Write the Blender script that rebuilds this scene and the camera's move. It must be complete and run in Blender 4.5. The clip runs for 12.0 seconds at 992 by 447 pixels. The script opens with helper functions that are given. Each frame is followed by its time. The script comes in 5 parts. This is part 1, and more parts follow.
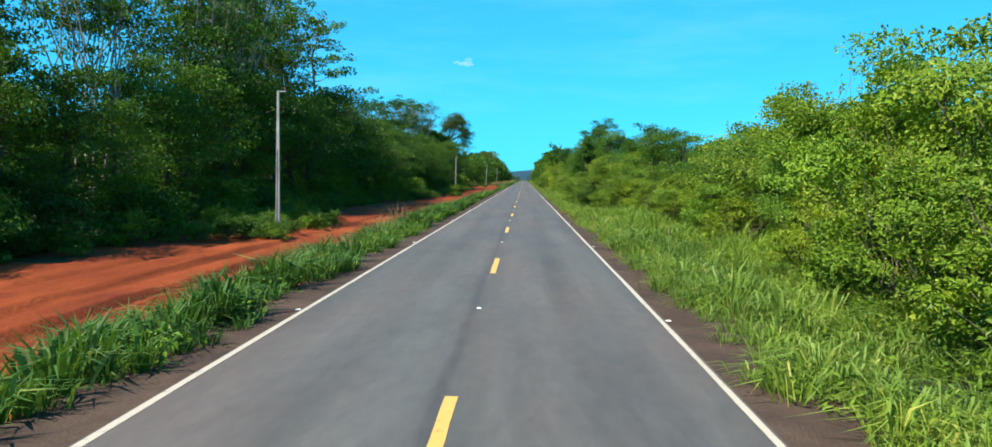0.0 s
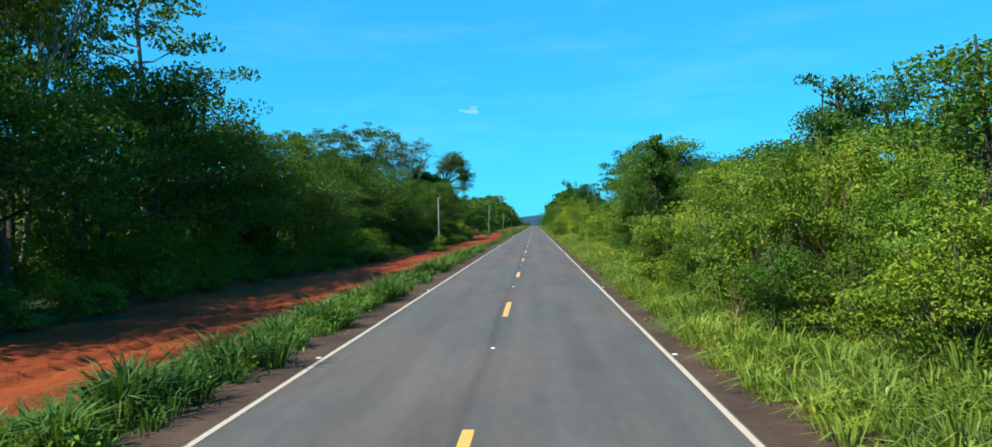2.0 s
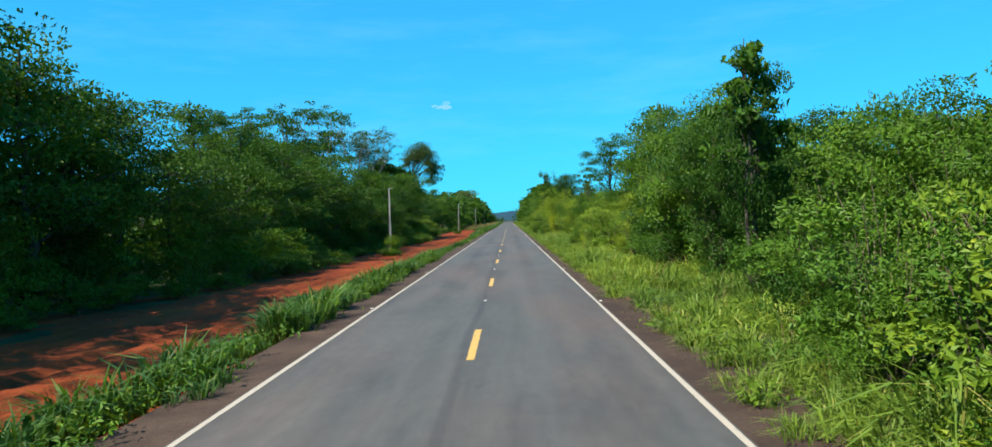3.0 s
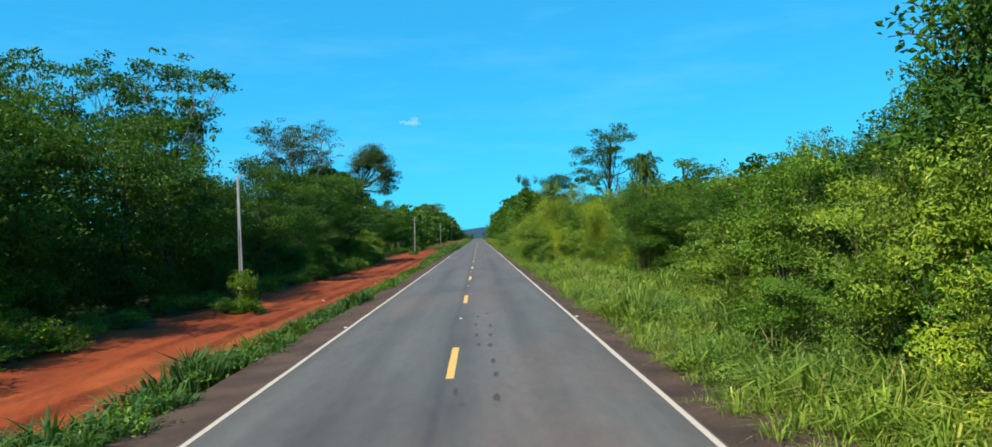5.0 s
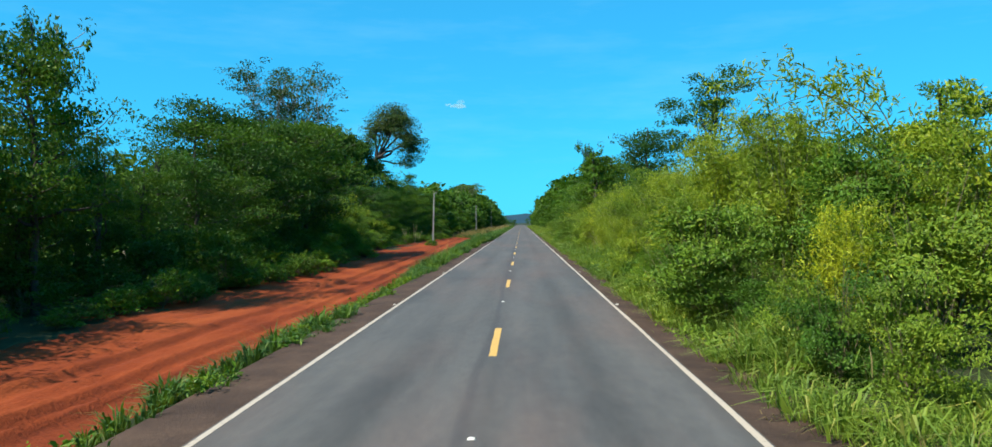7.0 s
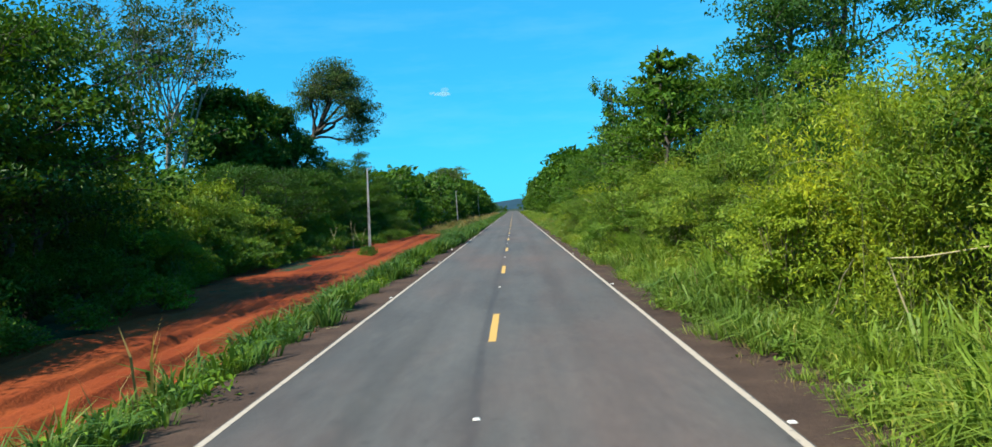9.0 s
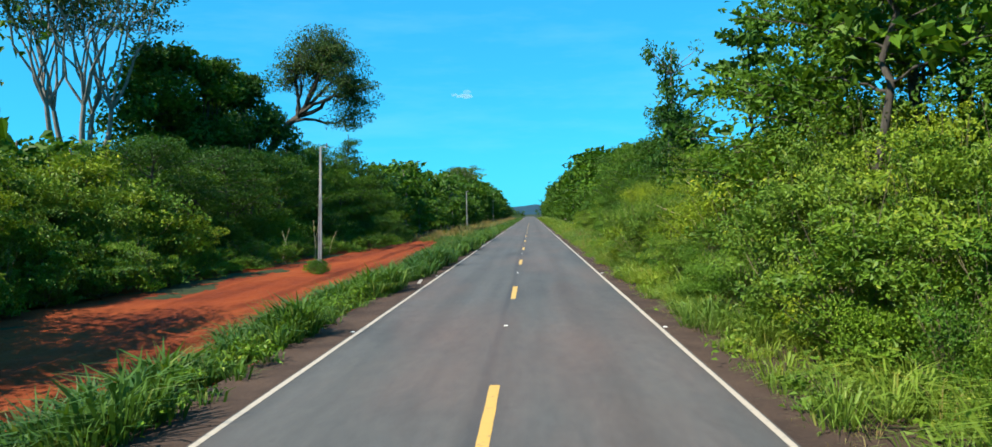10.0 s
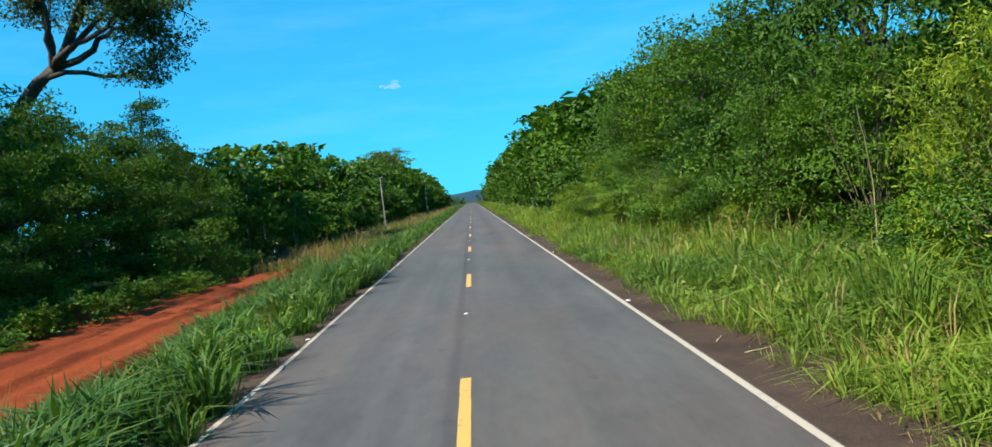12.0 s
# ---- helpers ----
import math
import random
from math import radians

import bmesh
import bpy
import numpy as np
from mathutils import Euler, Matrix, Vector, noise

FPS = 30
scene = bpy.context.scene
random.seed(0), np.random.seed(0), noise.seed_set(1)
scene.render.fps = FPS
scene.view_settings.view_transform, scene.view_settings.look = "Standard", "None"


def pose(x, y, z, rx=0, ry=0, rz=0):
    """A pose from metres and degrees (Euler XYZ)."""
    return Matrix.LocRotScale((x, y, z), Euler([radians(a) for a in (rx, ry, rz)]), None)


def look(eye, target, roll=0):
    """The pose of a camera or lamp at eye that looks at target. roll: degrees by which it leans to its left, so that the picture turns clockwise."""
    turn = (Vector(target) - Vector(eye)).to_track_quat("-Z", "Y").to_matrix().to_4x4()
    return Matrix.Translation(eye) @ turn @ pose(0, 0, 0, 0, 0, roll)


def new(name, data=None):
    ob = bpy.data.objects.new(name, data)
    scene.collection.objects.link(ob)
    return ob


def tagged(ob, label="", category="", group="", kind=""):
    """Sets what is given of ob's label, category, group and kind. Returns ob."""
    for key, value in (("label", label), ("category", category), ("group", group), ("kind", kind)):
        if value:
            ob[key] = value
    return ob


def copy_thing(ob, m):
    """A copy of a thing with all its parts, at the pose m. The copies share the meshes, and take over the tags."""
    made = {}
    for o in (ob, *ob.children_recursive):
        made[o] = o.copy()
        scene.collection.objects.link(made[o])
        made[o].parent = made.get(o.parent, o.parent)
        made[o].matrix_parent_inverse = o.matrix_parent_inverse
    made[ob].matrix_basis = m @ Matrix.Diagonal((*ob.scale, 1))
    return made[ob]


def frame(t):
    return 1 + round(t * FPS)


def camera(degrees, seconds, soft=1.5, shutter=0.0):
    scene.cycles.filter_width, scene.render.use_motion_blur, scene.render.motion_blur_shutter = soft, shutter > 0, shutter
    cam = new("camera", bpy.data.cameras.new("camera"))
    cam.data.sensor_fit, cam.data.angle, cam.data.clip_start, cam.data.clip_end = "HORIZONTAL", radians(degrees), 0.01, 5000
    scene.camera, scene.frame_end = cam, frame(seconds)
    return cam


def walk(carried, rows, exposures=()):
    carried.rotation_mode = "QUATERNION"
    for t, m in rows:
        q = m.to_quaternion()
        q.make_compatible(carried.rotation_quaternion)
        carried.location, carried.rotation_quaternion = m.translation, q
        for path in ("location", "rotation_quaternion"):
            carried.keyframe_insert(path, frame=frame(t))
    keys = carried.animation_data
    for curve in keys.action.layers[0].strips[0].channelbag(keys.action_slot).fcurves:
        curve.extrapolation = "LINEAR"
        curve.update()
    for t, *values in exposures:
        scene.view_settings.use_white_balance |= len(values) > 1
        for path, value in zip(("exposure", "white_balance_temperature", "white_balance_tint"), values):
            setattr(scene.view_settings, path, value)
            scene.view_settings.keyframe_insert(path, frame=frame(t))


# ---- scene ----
EYE = 2.65
cam = camera(65.94, 12.0)
# seconds, x, y, yaw, pitch, roll of a cab that follows the right lane at about 24 m/s
ROWS = [
    (0.0, 0.79, 0.82, 2.12, -3.42, -1.13),
    (0.5, 0.88, 12.71, 0.90, -4.63, 0.01),
    (1.0, 0.92, 24.48, 1.12, -1.34, 4.19),
    (1.5, 1.00, 36.32, 1.15, -0.80, 5.08),
    (1.8, 0.87, 43.45, 0.30, -0.77, 1.02),
    (2.0, 0.88, 48.05, 2.90, 0.05, 1.27),
    (2.5, 0.85, 59.61, 0.27, -0.48, -0.69),
    (3.0, 0.79, 71.41, 0.97, -0.29, 1.83),
    (3.2, 0.75, 76.50, 1.73, -0.19, 2.23),
    (4.8, 0.62, 114.89, -1.28, 0.70, 2.96),
    (5.0, 0.62, 119.54, -1.29, 0.87, 2.33),
    (5.5, 0.52, 131.27, 0.37, 2.04, 0.29),
    (6.0, 0.45, 142.99, 1.16, 1.72, -1.90),
    (6.5, 0.58, 154.81, 1.49, 1.17, 0.10),
    (7.0, 0.56, 166.79, 1.91, -0.09, 0.40),
    (7.2, 0.61, 171.63, 2.25, 0.28, -0.16),
    (8.8, 0.66, 209.93, 2.13, -0.78, 4.30),
    (9.0, 0.57, 214.63, 1.31, -1.09, 3.76),
    (9.5, 0.57, 225.97, 0.62, -1.81, 0.99),
    (10.0, 0.58, 238.10, 2.61, -0.70, 1.24),
    (10.5, 0.59, 250.06, 2.45, -0.78, 0.84),
    (11.0, 0.66, 262.47, 3.53, 0.33, 5.22),
    (11.2, 0.53, 267.45, 1.55, -1.93, 4.30),
    (11.5, 0.46, 274.61, 0.30, -1.68, 3.48),
    (11.6, 0.47, 277.10, 0.59, -0.71, 4.50),
    (12.0, 0.36, 286.51, -1.87, -2.01, 6.64),
]
walk(cam, [(t, pose(x, y, EYE, 90 + pitch, roll, yaw)) for t, x, y, yaw, pitch, roll in ROWS],
     [(0.0, 1.05), (0.5, 1.15), (0.8, 1.10), (1.0, 0.98), (1.5, 0.90), (2.5, 0.90), (5.0, 0.80), (7.0, 0.84), (9.0, 0.86), (10.0, 0.94), (11.0, 1.02), (11.5, 0.94), (12.0, 0.86)])

# ---- daylight ----
SUN_WAY = Vector((-0.54, -0.38, 0.75)).normalized()      # towards the sun
world = bpy.data.worlds.new("sky")
scene.world = world
world.use_nodes = True
wn, wl = world.node_tree.nodes, world.node_tree.links
sky = wn.new("ShaderNodeTexSky")
sky.sky_type = "NISHITA"
sky.sun_disc = False
sky.sun_elevation = math.asin(SUN_WAY.z)
sky.sun_rotation = math.atan2(SUN_WAY.x, SUN_WAY.y)
sky.air_density, sky.dust_density, sky.ozone_density = 1.0, 0.15, 3.0
even = wn.new("ShaderNodeGamma")
even.inputs["Gamma"].default_value = 0.5
tint = wn.new("ShaderNodeMix")
tint.data_type, tint.blend_type = "RGBA", "MULTIPLY"
tint.inputs[0].default_value = 1.0
tint.inputs[7].default_value = (0.075, 0.63, 0.98, 1)
wl.new(sky.outputs[0], even.inputs["Color"])
wl.new(even.outputs[0], tint.inputs[6])
# thin high veils of cloud
way = wn.new("ShaderNodeTexCoord")
stretch = wn.new("ShaderNodeMapping")
stretch.inputs["Scale"].default_value = (1.6, 1.6, 9.0)
stretch.inputs["Rotation"].default_value = (0.0, 0.12, 0.0)
veil = wn.new("ShaderNodeTexNoise")
veil.inputs["Scale"].default_value, veil.inputs["Detail"].default_value, veil.inputs["Roughness"].default_value = 1.3, 7.0, 0.62
thin = wn.new("ShaderNodeMapRange")
thin.inputs["From Min"].default_value, thin.inputs["From Max"].default_value = 0.50, 0.80
thin.inputs["To Min"].default_value, thin.inputs["To Max"].default_value = 0.0, 0.20
pale = wn.new("ShaderNodeMix")
pale.data_type = "RGBA"
pale.inputs[7].default_value = (1.15, 2.2, 2.7, 1)
wl.new(way.outputs["Generated"], stretch.inputs["Vector"])
wl.new(stretch.outputs[0], veil.inputs["Vector"])
wl.new(veil.outputs["Fac"], thin.inputs["Value"])
wl.new(thin.outputs[0], pale.inputs[0])
wl.new(tint.outputs[2], pale.inputs[6])
wl.new(pale.outputs[2], wn["Background"].inputs[0])
wn["Background"].inputs[1].default_value = 0.256
sun = new("sun", bpy.data.lights.new("sun", "SUN"))
sun.data.energy, sun.data.angle, sun.data.color = 5.0, radians(0.5), (1.0, 0.94, 0.84)
sun.matrix_world = look((0, 0, 60), Vector((0, 0, 60)) - SUN_WAY)


# ---- materials ----
def material(name, rough=0.8, spec=0.3):
    m = bpy.data.materials.new(name)
    m.use_nodes = True
    b = m.node_tree.nodes["Principled BSDF"]
    b.inputs["Roughness"].default_value = rough
    b.inputs["Specular IOR Level"].default_value = spec
    return m, m.node_tree.nodes, m.node_tree.links, b


def noise_node(n, l, scale, detail=6.0, stretch=None, rough=0.6):
    tc = n.new("ShaderNodeNewGeometry")
    tex = n.new("ShaderNodeTexNoise")
    tex.inputs["Scale"].default_value = scale
    tex.inputs["Detail"].default_value = detail
    tex.inputs["Roughness"].default_value = rough
    if stretch:
        mp = n.new("ShaderNodeMapping")
        mp.inputs["Scale"].default_value = stretch
        l.new(tc.outputs["Position"], mp.inputs["Vector"])
        l.new(mp.outputs[0], tex.inputs["Vector"])
    else:
        l.new(tc.outputs["Position"], tex.inputs["Vector"])
    return tex.outputs["Fac"]


def ramp(n, l, fac, stops):
    r = n.new("ShaderNodeValToRGB")
    e = r.color_ramp.elements
    while len(e) < len(stops):
        e.new(0.5)
    for i, (p, c) in enumerate(stops):
        e[i].position = p
        e[i].color = (*c, 1)
    l.new(fac, r.inputs[0])
    return r.outputs[0]


def mix(n, l, fac, a, b, mode="MIX"):
    m = n.new("ShaderNodeMix")
    m.data_type, m.blend_type = "RGBA", mode
    for sock, v in ((m.inputs[0], fac), (m.inputs[6], a), (m.inputs[7], b)):
        if hasattr(v, "is_output"):
            l.new(v, sock)
        elif isinstance(v, tuple):
            sock.default_value = (*v, 1)
        else:
            sock.default_value = v
    return m.outputs[2]


def bump(n, l, b, height, strength, dist):
    u = n.new("ShaderNodeBump")
    u.inputs["Strength"].default_value = strength
    u.inputs["Distance"].default_value = dist
    l.new(height, u.inputs["Height"])
    l.new(u.outputs[0], b.inputs["Normal"])


def earth(name, stops, scale, fine, rough=0.95, relief=0.06, stretch=None):
    """Soil: broad patches and fine grain."""
    m, n, l, b = material(name, rough, 0.15)
    big = noise_node(n, l, scale, 8, stretch)
    col = ramp(n, l, big, stops)
    grain = noise_node(n, l, fine, 5)
    g = ramp(n, l, grain, [(0.3, (0.72, 0.72, 0.72)), (0.7, (1.15, 1.15, 1.15))])
    l.new(mix(n, l, 1.0, col, g, "MULTIPLY"), b.inputs["Base Color"])
    bump(n, l, b, grain, 0.7, relief)
    return m


def foliage(name, dark, light, pale, gloss=0.52, through_light=0.16, pale_from=0.93):
    """Leaves: every leaf and every plant a little different, letting some light through."""
    m, n, l, b = material(name, gloss, 0.17)
    geo = n.new("ShaderNodeNewGeometry")
    info = n.new("ShaderNodeObjectInfo")
    leaf = ramp(n, l, geo.outputs["Random Per Island"], [(0.0, tuple(0.5 * p + 0.5 * q for p, q in zip(dark, light))), (0.6, light), (max(pale_from, 0.9), light), (1.0, tuple(0.4 * p + 0.6 * q for p, q in zip(light, pale)))])
    plant_tint = ramp(n, l, info.outputs["Random"], [(0.0, (0.55, 0.68, 0.7)), (0.5, (1.0, 1.0, 1.0)), (1.0, (1.32, 1.18, 0.78))])
    patch = ramp(n, l, noise_node(n, l, 0.55, 3), [(0.3, (0.75, 0.82, 0.85)), (0.7, (1.2, 1.1, 0.9))])
    stand = ramp(n, l, noise_node(n, l, 0.13, 2), [(0.35, (0.68, 0.76, 0.8)), (0.65, (1.28, 1.16, 0.9))])
    col = mix(n, l, 1.0, mix(n, l, 1.0, mix(n, l, 1.0, leaf, plant_tint, "MULTIPLY"), patch, "MULTIPLY"), stand, "MULTIPLY")
    l.new(col, b.inputs["Base Color"])
    tr = n.new("ShaderNodeBsdfTranslucent")
    l.new(mix(n, l, 1.0, col, (1.5, 1.5, 0.5), "MULTIPLY"), tr.inputs["Color"])
    sh = n.new("ShaderNodeMixShader")
    sh.inputs[0].default_value = through_light
    l.new(b.outputs[0], sh.inputs[1])
    l.new(tr.outputs[0], sh.inputs[2])
    l.new(sh.outputs[0], n["Material Output"].inputs["Surface"])
    return m


def bark(name, a, c):
    m, n, l, b = material(name, 0.9, 0.2)
    f = noise_node(n, l, 3.0, 8, (3, 3, 0.6))
    l.new(ramp(n, l, f, [(0.3, a), (0.7, c)]), b.inputs["Base Color"])
    bump(n, l, b, f, 0.6, 0.05)
    return m


def asphalt():
    m, n, l, b = material("worn_asphalt", 0.78, 0.3)
    geo = n.new("ShaderNodeNewGeometry")
    sep = n.new("ShaderNodeSeparateXYZ")
    l.new(geo.outputs["Position"], sep.inputs[0])
    streak = noise_node(n, l, 0.9, 6, (1.0, 0.045, 1))
    col = ramp(n, l, streak, [(0.3, (0.064, 0.0615, 0.0555)), (0.7, (0.095, 0.0905, 0.082))])
    # worn wheel tracks and the dark seam along the crown
    wob = noise_node(n, l, 0.35, 4, (1.0, 0.25, 1))
    add = n.new("ShaderNodeMath")
    add.operation = "MULTIPLY_ADD"
    l.new(wob, add.inputs[0])
    add.inputs[1].default_value = 0.5
    l.new(sep.outputs["X"], add.inputs[2])
    seam = n.new("ShaderNodeMapRange")
    seam.interpolation_type = "SMOOTHSTEP"
    ab = n.new("ShaderNodeMath")
    ab.operation = "ABSOLUTE"
    sub = n.new("ShaderNodeMath")
    sub.operation = "SUBTRACT"
    sub.inputs[1].default_value = 0.06
    l.new(add.outputs[0], sub.inputs[0])
    l.new(sub.outputs[0], ab.inputs[0])
    l.new(ab.outputs[0], seam.inputs["Value"])
    seam.inputs["From Min"].default_value, seam.inputs["From Max"].default_value = 0.03, 0.13
    seam.inputs["To Min"].default_value, seam.inputs["To Max"].default_value = 0.55, 0.0
    col = mix(n, l, seam.outputs[0], col, (0.05, 0.048, 0.047))
    rut = n.new("ShaderNodeMath")
    rut.operation = "COSINE"
    sc = n.new("ShaderNodeMath")
    sc.operation = "MULTIPLY"
    sc.inputs[1].default_value = 3.6
    l.new(sep.outputs["X"], sc.inputs[0])
    l.new(sc.outputs[0], rut.inputs[0])
    tracks = ramp(n, l, rut.outputs[0], [(0.0, (1.0, 1.0, 1.0)), (1.0, (0.87, 0.865, 0.86))])
    col = mix(n, l, 1.0, col, tracks, "MULTIPLY")
    blot = ramp(n, l, noise_node(n, l, 0.5, 7, (1, 0.3, 1)), [(0.32, (0.78, 0.78, 0.79)), (0.5, (1, 1, 1)), (0.75, (1.14, 1.11, 1.07))])
    col = mix(n, l, 1.0, col, blot, "MULTIPLY")
    # red dust carried on from the verges, and dark oil spots
    dust = ramp(n, l, noise_node(n, l, 0.28, 6, (1, 0.22, 1)), [(0.45, (0, 0, 0)), (0.72, (0.5, 0.5, 0.5))])
    col = mix(n, l, dust, col, (0.135, 0.084, 0.064))
    spots = ramp(n, l, noise_node(n, l, 2.6, 4, (1, 0.6, 1)), [(0.66, (1, 1, 1)), (0.74, (0.72, 0.72, 0.72))])
    col = mix(n, l, 1.0, col, spots, "MULTIPLY")
    mottle = ramp(n, l, noise_node(n, l, 5.0, 6, (1, 0.3, 1), 0.7), [(0.3, (0.86, 0.86, 0.87)), (0.7, (1.13, 1.12, 1.10))])
    col = mix(n, l, 1.0, col, mottle, "MULTIPLY")
    grit = noise_node(n, l, 60, 3)
    col = mix(n, l, 1.0, col, ramp(n, l, grit, [(0.3, (0.8, 0.8, 0.8)), (0.7, (1.2, 1.2, 1.2))]), "MULTIPLY")
    l.new(col, b.inputs["Base Color"])
    bump(n, l, b, grit, 0.5, 0.01)
    return m


def paint(name, col, worn):
    m, n, l, b = material(name, 0.6, 0.4)
    f = noise_node(n, l, 9.0, 8)
    l.new(ramp(n, l, f, [(0.28, worn), (0.42, col)]), b.inputs["Base Color"])
    bump(n, l, b, f, 0.3, 0.01)
    return m


M_ASPHALT = asphalt()
M_WHITE = paint("white_road_paint", (0.42, 0.35, 0.26), (0.17, 0.15, 0.13))
M_YELLOW = paint("yellow_road_paint", (0.52, 0.31, 0.065), (0.22, 0.15, 0.07))
M_SHOULDER = earth("brown_shoulder", [(0.3, (0.040, 0.026, 0.019)), (0.7, (0.092, 0.058, 0.039))], 0.7, 22, relief=0.03)
M_RED = earth("red_soil", [(0.25, (0.105, 0.018, 0.005)), (0.5, (0.205, 0.038, 0.008)), (0.78, (0.30, 0.068, 0.015))], 0.35, 9, relief=0.07, stretch=(1, 0.35, 1))
M_LITTER = earth("forest_floor", [(0.3, (0.016, 0.026, 0.010)), (0.7, (0.045, 0.055, 0.020))], 0.5, 8)
M_CONCRETE = earth("pole_concrete", [(0.3, (0.26, 0.25, 0.23)), (0.7, (0.4, 0.385, 0.36))], 1.3, 30, 0.85, 0.01)
M_STEEL = earth("galvanised_steel", [(0.3, (0.3, 0.31, 0.32)), (0.7, (0.42, 0.43, 0.44))], 3, 30, 0.5, 0.004)
M_GLAZE = earth("brown_glazed_ceramic", [(0.3, (0.12, 0.05, 0.03)), (0.7, (0.2, 0.09, 0.05))], 3, 30, 0.25, 0.002)
M_STUD = earth("reflector_plastic", [(0.3, (0.55, 0.52, 0.45)), (0.7, (0.72, 0.7, 0.64))], 9, 60, 0.4, 0.002)
M_WOOD = earth("weathered_wood", [(0.3, (0.3, 0.26, 0.21)), (0.7, (0.5, 0.45, 0.38))], 4, 30, 0.85, 0.01)
M_STRAW = bark("straw_cane", (0.30, 0.25, 0.12), (0.48, 0.41, 0.23))
M_BARK = bark("grey_bark", (0.10, 0.085, 0.065), (0.30, 0.27, 0.22))
M_BARK_DARK = bark("dark_bark", (0.03, 0.026, 0.02), (0.09, 0.078, 0.06))
M_STEM = bark("green_brown_stems", (0.07, 0.06, 0.03), (0.2, 0.17, 0.09))
M_CANE = bark("bamboo_canes", (0.07, 0.09, 0.03), (0.20, 0.20, 0.08))
M_LEAF_SUN = foliage("shrub_leaves", (0.034, 0.074, 0.009), (0.150, 0.240, 0.024), (0.42, 0.44, 0.08))
M_LEAF_BROAD = foliage("broad_yellow_leaves", (0.034, 0.080, 0.008), (0.150, 0.232, 0.018), (0.40, 0.42, 0.05))
M_LEAF_VINE = foliage("vine_leaves", (0.024, 0.064, 0.009), (0.096, 0.196, 0.020), (0.25, 0.33, 0.06))
M_LEAF_TREE = foliage("tree_leaves", (0.014, 0.044, 0.008), (0.064, 0.146, 0.015), (0.15, 0.24, 0.04), 0.52, 0.2)
M_LEAF_DARK = foliage("forest_leaves", (0.010, 0.032, 0.008), (0.052, 0.124, 0.014), (0.13, 0.22, 0.035), 0.52, 0.22)
M_LEAF_GREY = foliage("sparse_leaves", (0.026, 0.052, 0.017), (0.070, 0.120, 0.034), (0.15, 0.21, 0.08))
M_LEAF_BAMBOO = foliage("bamboo_leaves", (0.066, 0.120, 0.012), (0.225, 0.315, 0.030), (0.45, 0.46, 0.10), 0.5, 0.24)
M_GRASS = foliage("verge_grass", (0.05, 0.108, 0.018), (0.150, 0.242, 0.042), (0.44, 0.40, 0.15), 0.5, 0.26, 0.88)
# duller green than the verge, darkened further for the strip's shaded road side
M_GRASS_L = foliage("shade_toned_strip_grass", (0.024, 0.068, 0.015), (0.068, 0.146, 0.030), (0.28, 0.30, 0.11), 0.5, 0.24, 0.88)
M_REED = foliage("cane_grass", (0.08, 0.145, 0.018), (0.215, 0.305, 0.040), (0.48, 0.42, 0.15), 0.5, 0.26, 0.85)
M_DRY = foliage("dry_grass", (0.16, 0.12, 0.05), (0.30, 0.22, 0.10), (0.42, 0.34, 0.18), 0.6, 0.25)
# dark green shifted to blue: the air's haze is part of this colour
M_HILL = earth("hazed_wooded_hill", [(0.3, (0.013, 0.040, 0.060)), (0.7, (0.022, 0.058, 0.080))], 0.02, 0.08, 1.0, 0.0)
# cloud brightness is emitted over a black base; the sun adds nothing
M_CLOUD, _n, _l, _b = material("glowing_thin_cloud", 1.0, 0.0)
_b.inputs["Base Color"].default_value = (0.0, 0.0, 0.0, 1)
_b.inputs["Emission Color"].default_value = (0.17, 0.41, 0.54, 1)
_b.inputs["Emission Strength"].default_value = 1.0
_b.inputs["Alpha"].default_value = 0.26


# ---- building helpers ----
def mesh_of(name, verts, faces, mat, smooth=False):
    me = bpy.data.meshes.new(name)
    verts = np.asarray(verts, dtype=np.float32)
    if isinstance(faces, np.ndarray):
        k = faces.shape[1]
        me.vertices.add(len(verts))
        me.vertices.foreach_set("co", verts.ravel())
        me.loops.add(faces.size)
        me.loops.foreach_set("vertex_index", faces.astype(np.int32).ravel())
        me.polygons.add(len(faces))
        me.polygons.foreach_set("loop_start", np.arange(0, faces.size, k, dtype=np.int32))
        me.update(calc_edges=True)
        me.validate()
    else:
        me.from_pydata([tuple(map(float, v)) for v in verts], [], faces)
    me.polygons.foreach_set("use_smooth", [smooth] * len(me.polygons))
    me.materials.append(mat)
    return me


def part(name, me, parent, label=""):
    ob = new(name, me)
    ob.parent = parent
    return tagged(ob, label)


def bm_mesh(name, bm, mat):
    me = bpy.data.meshes.new(name)
    bm.to_mesh(me)
    bm.free()
    me.materials.append(mat)
    return me


def box_mesh(name, mat, sx, sy, sz, bevel=0.0, top=1.0):
    """A box standing on z = 0, with its top drawn in by the factor given."""
    bm = bmesh.new()
    bmesh.ops.create_cube(bm, size=1)
    for v in bm.verts:
        k = top if v.co.z > 0 else 1.0
        v.co = Vector((v.co.x * sx * k, v.co.y * sy * k, (v.co.z + 0.5) * sz))
    if bevel:
        bmesh.ops.bevel(bm, geom=bm.edges[:], offset=bevel, segments=2, affect="EDGES")
    return bm_mesh(name, bm, mat)


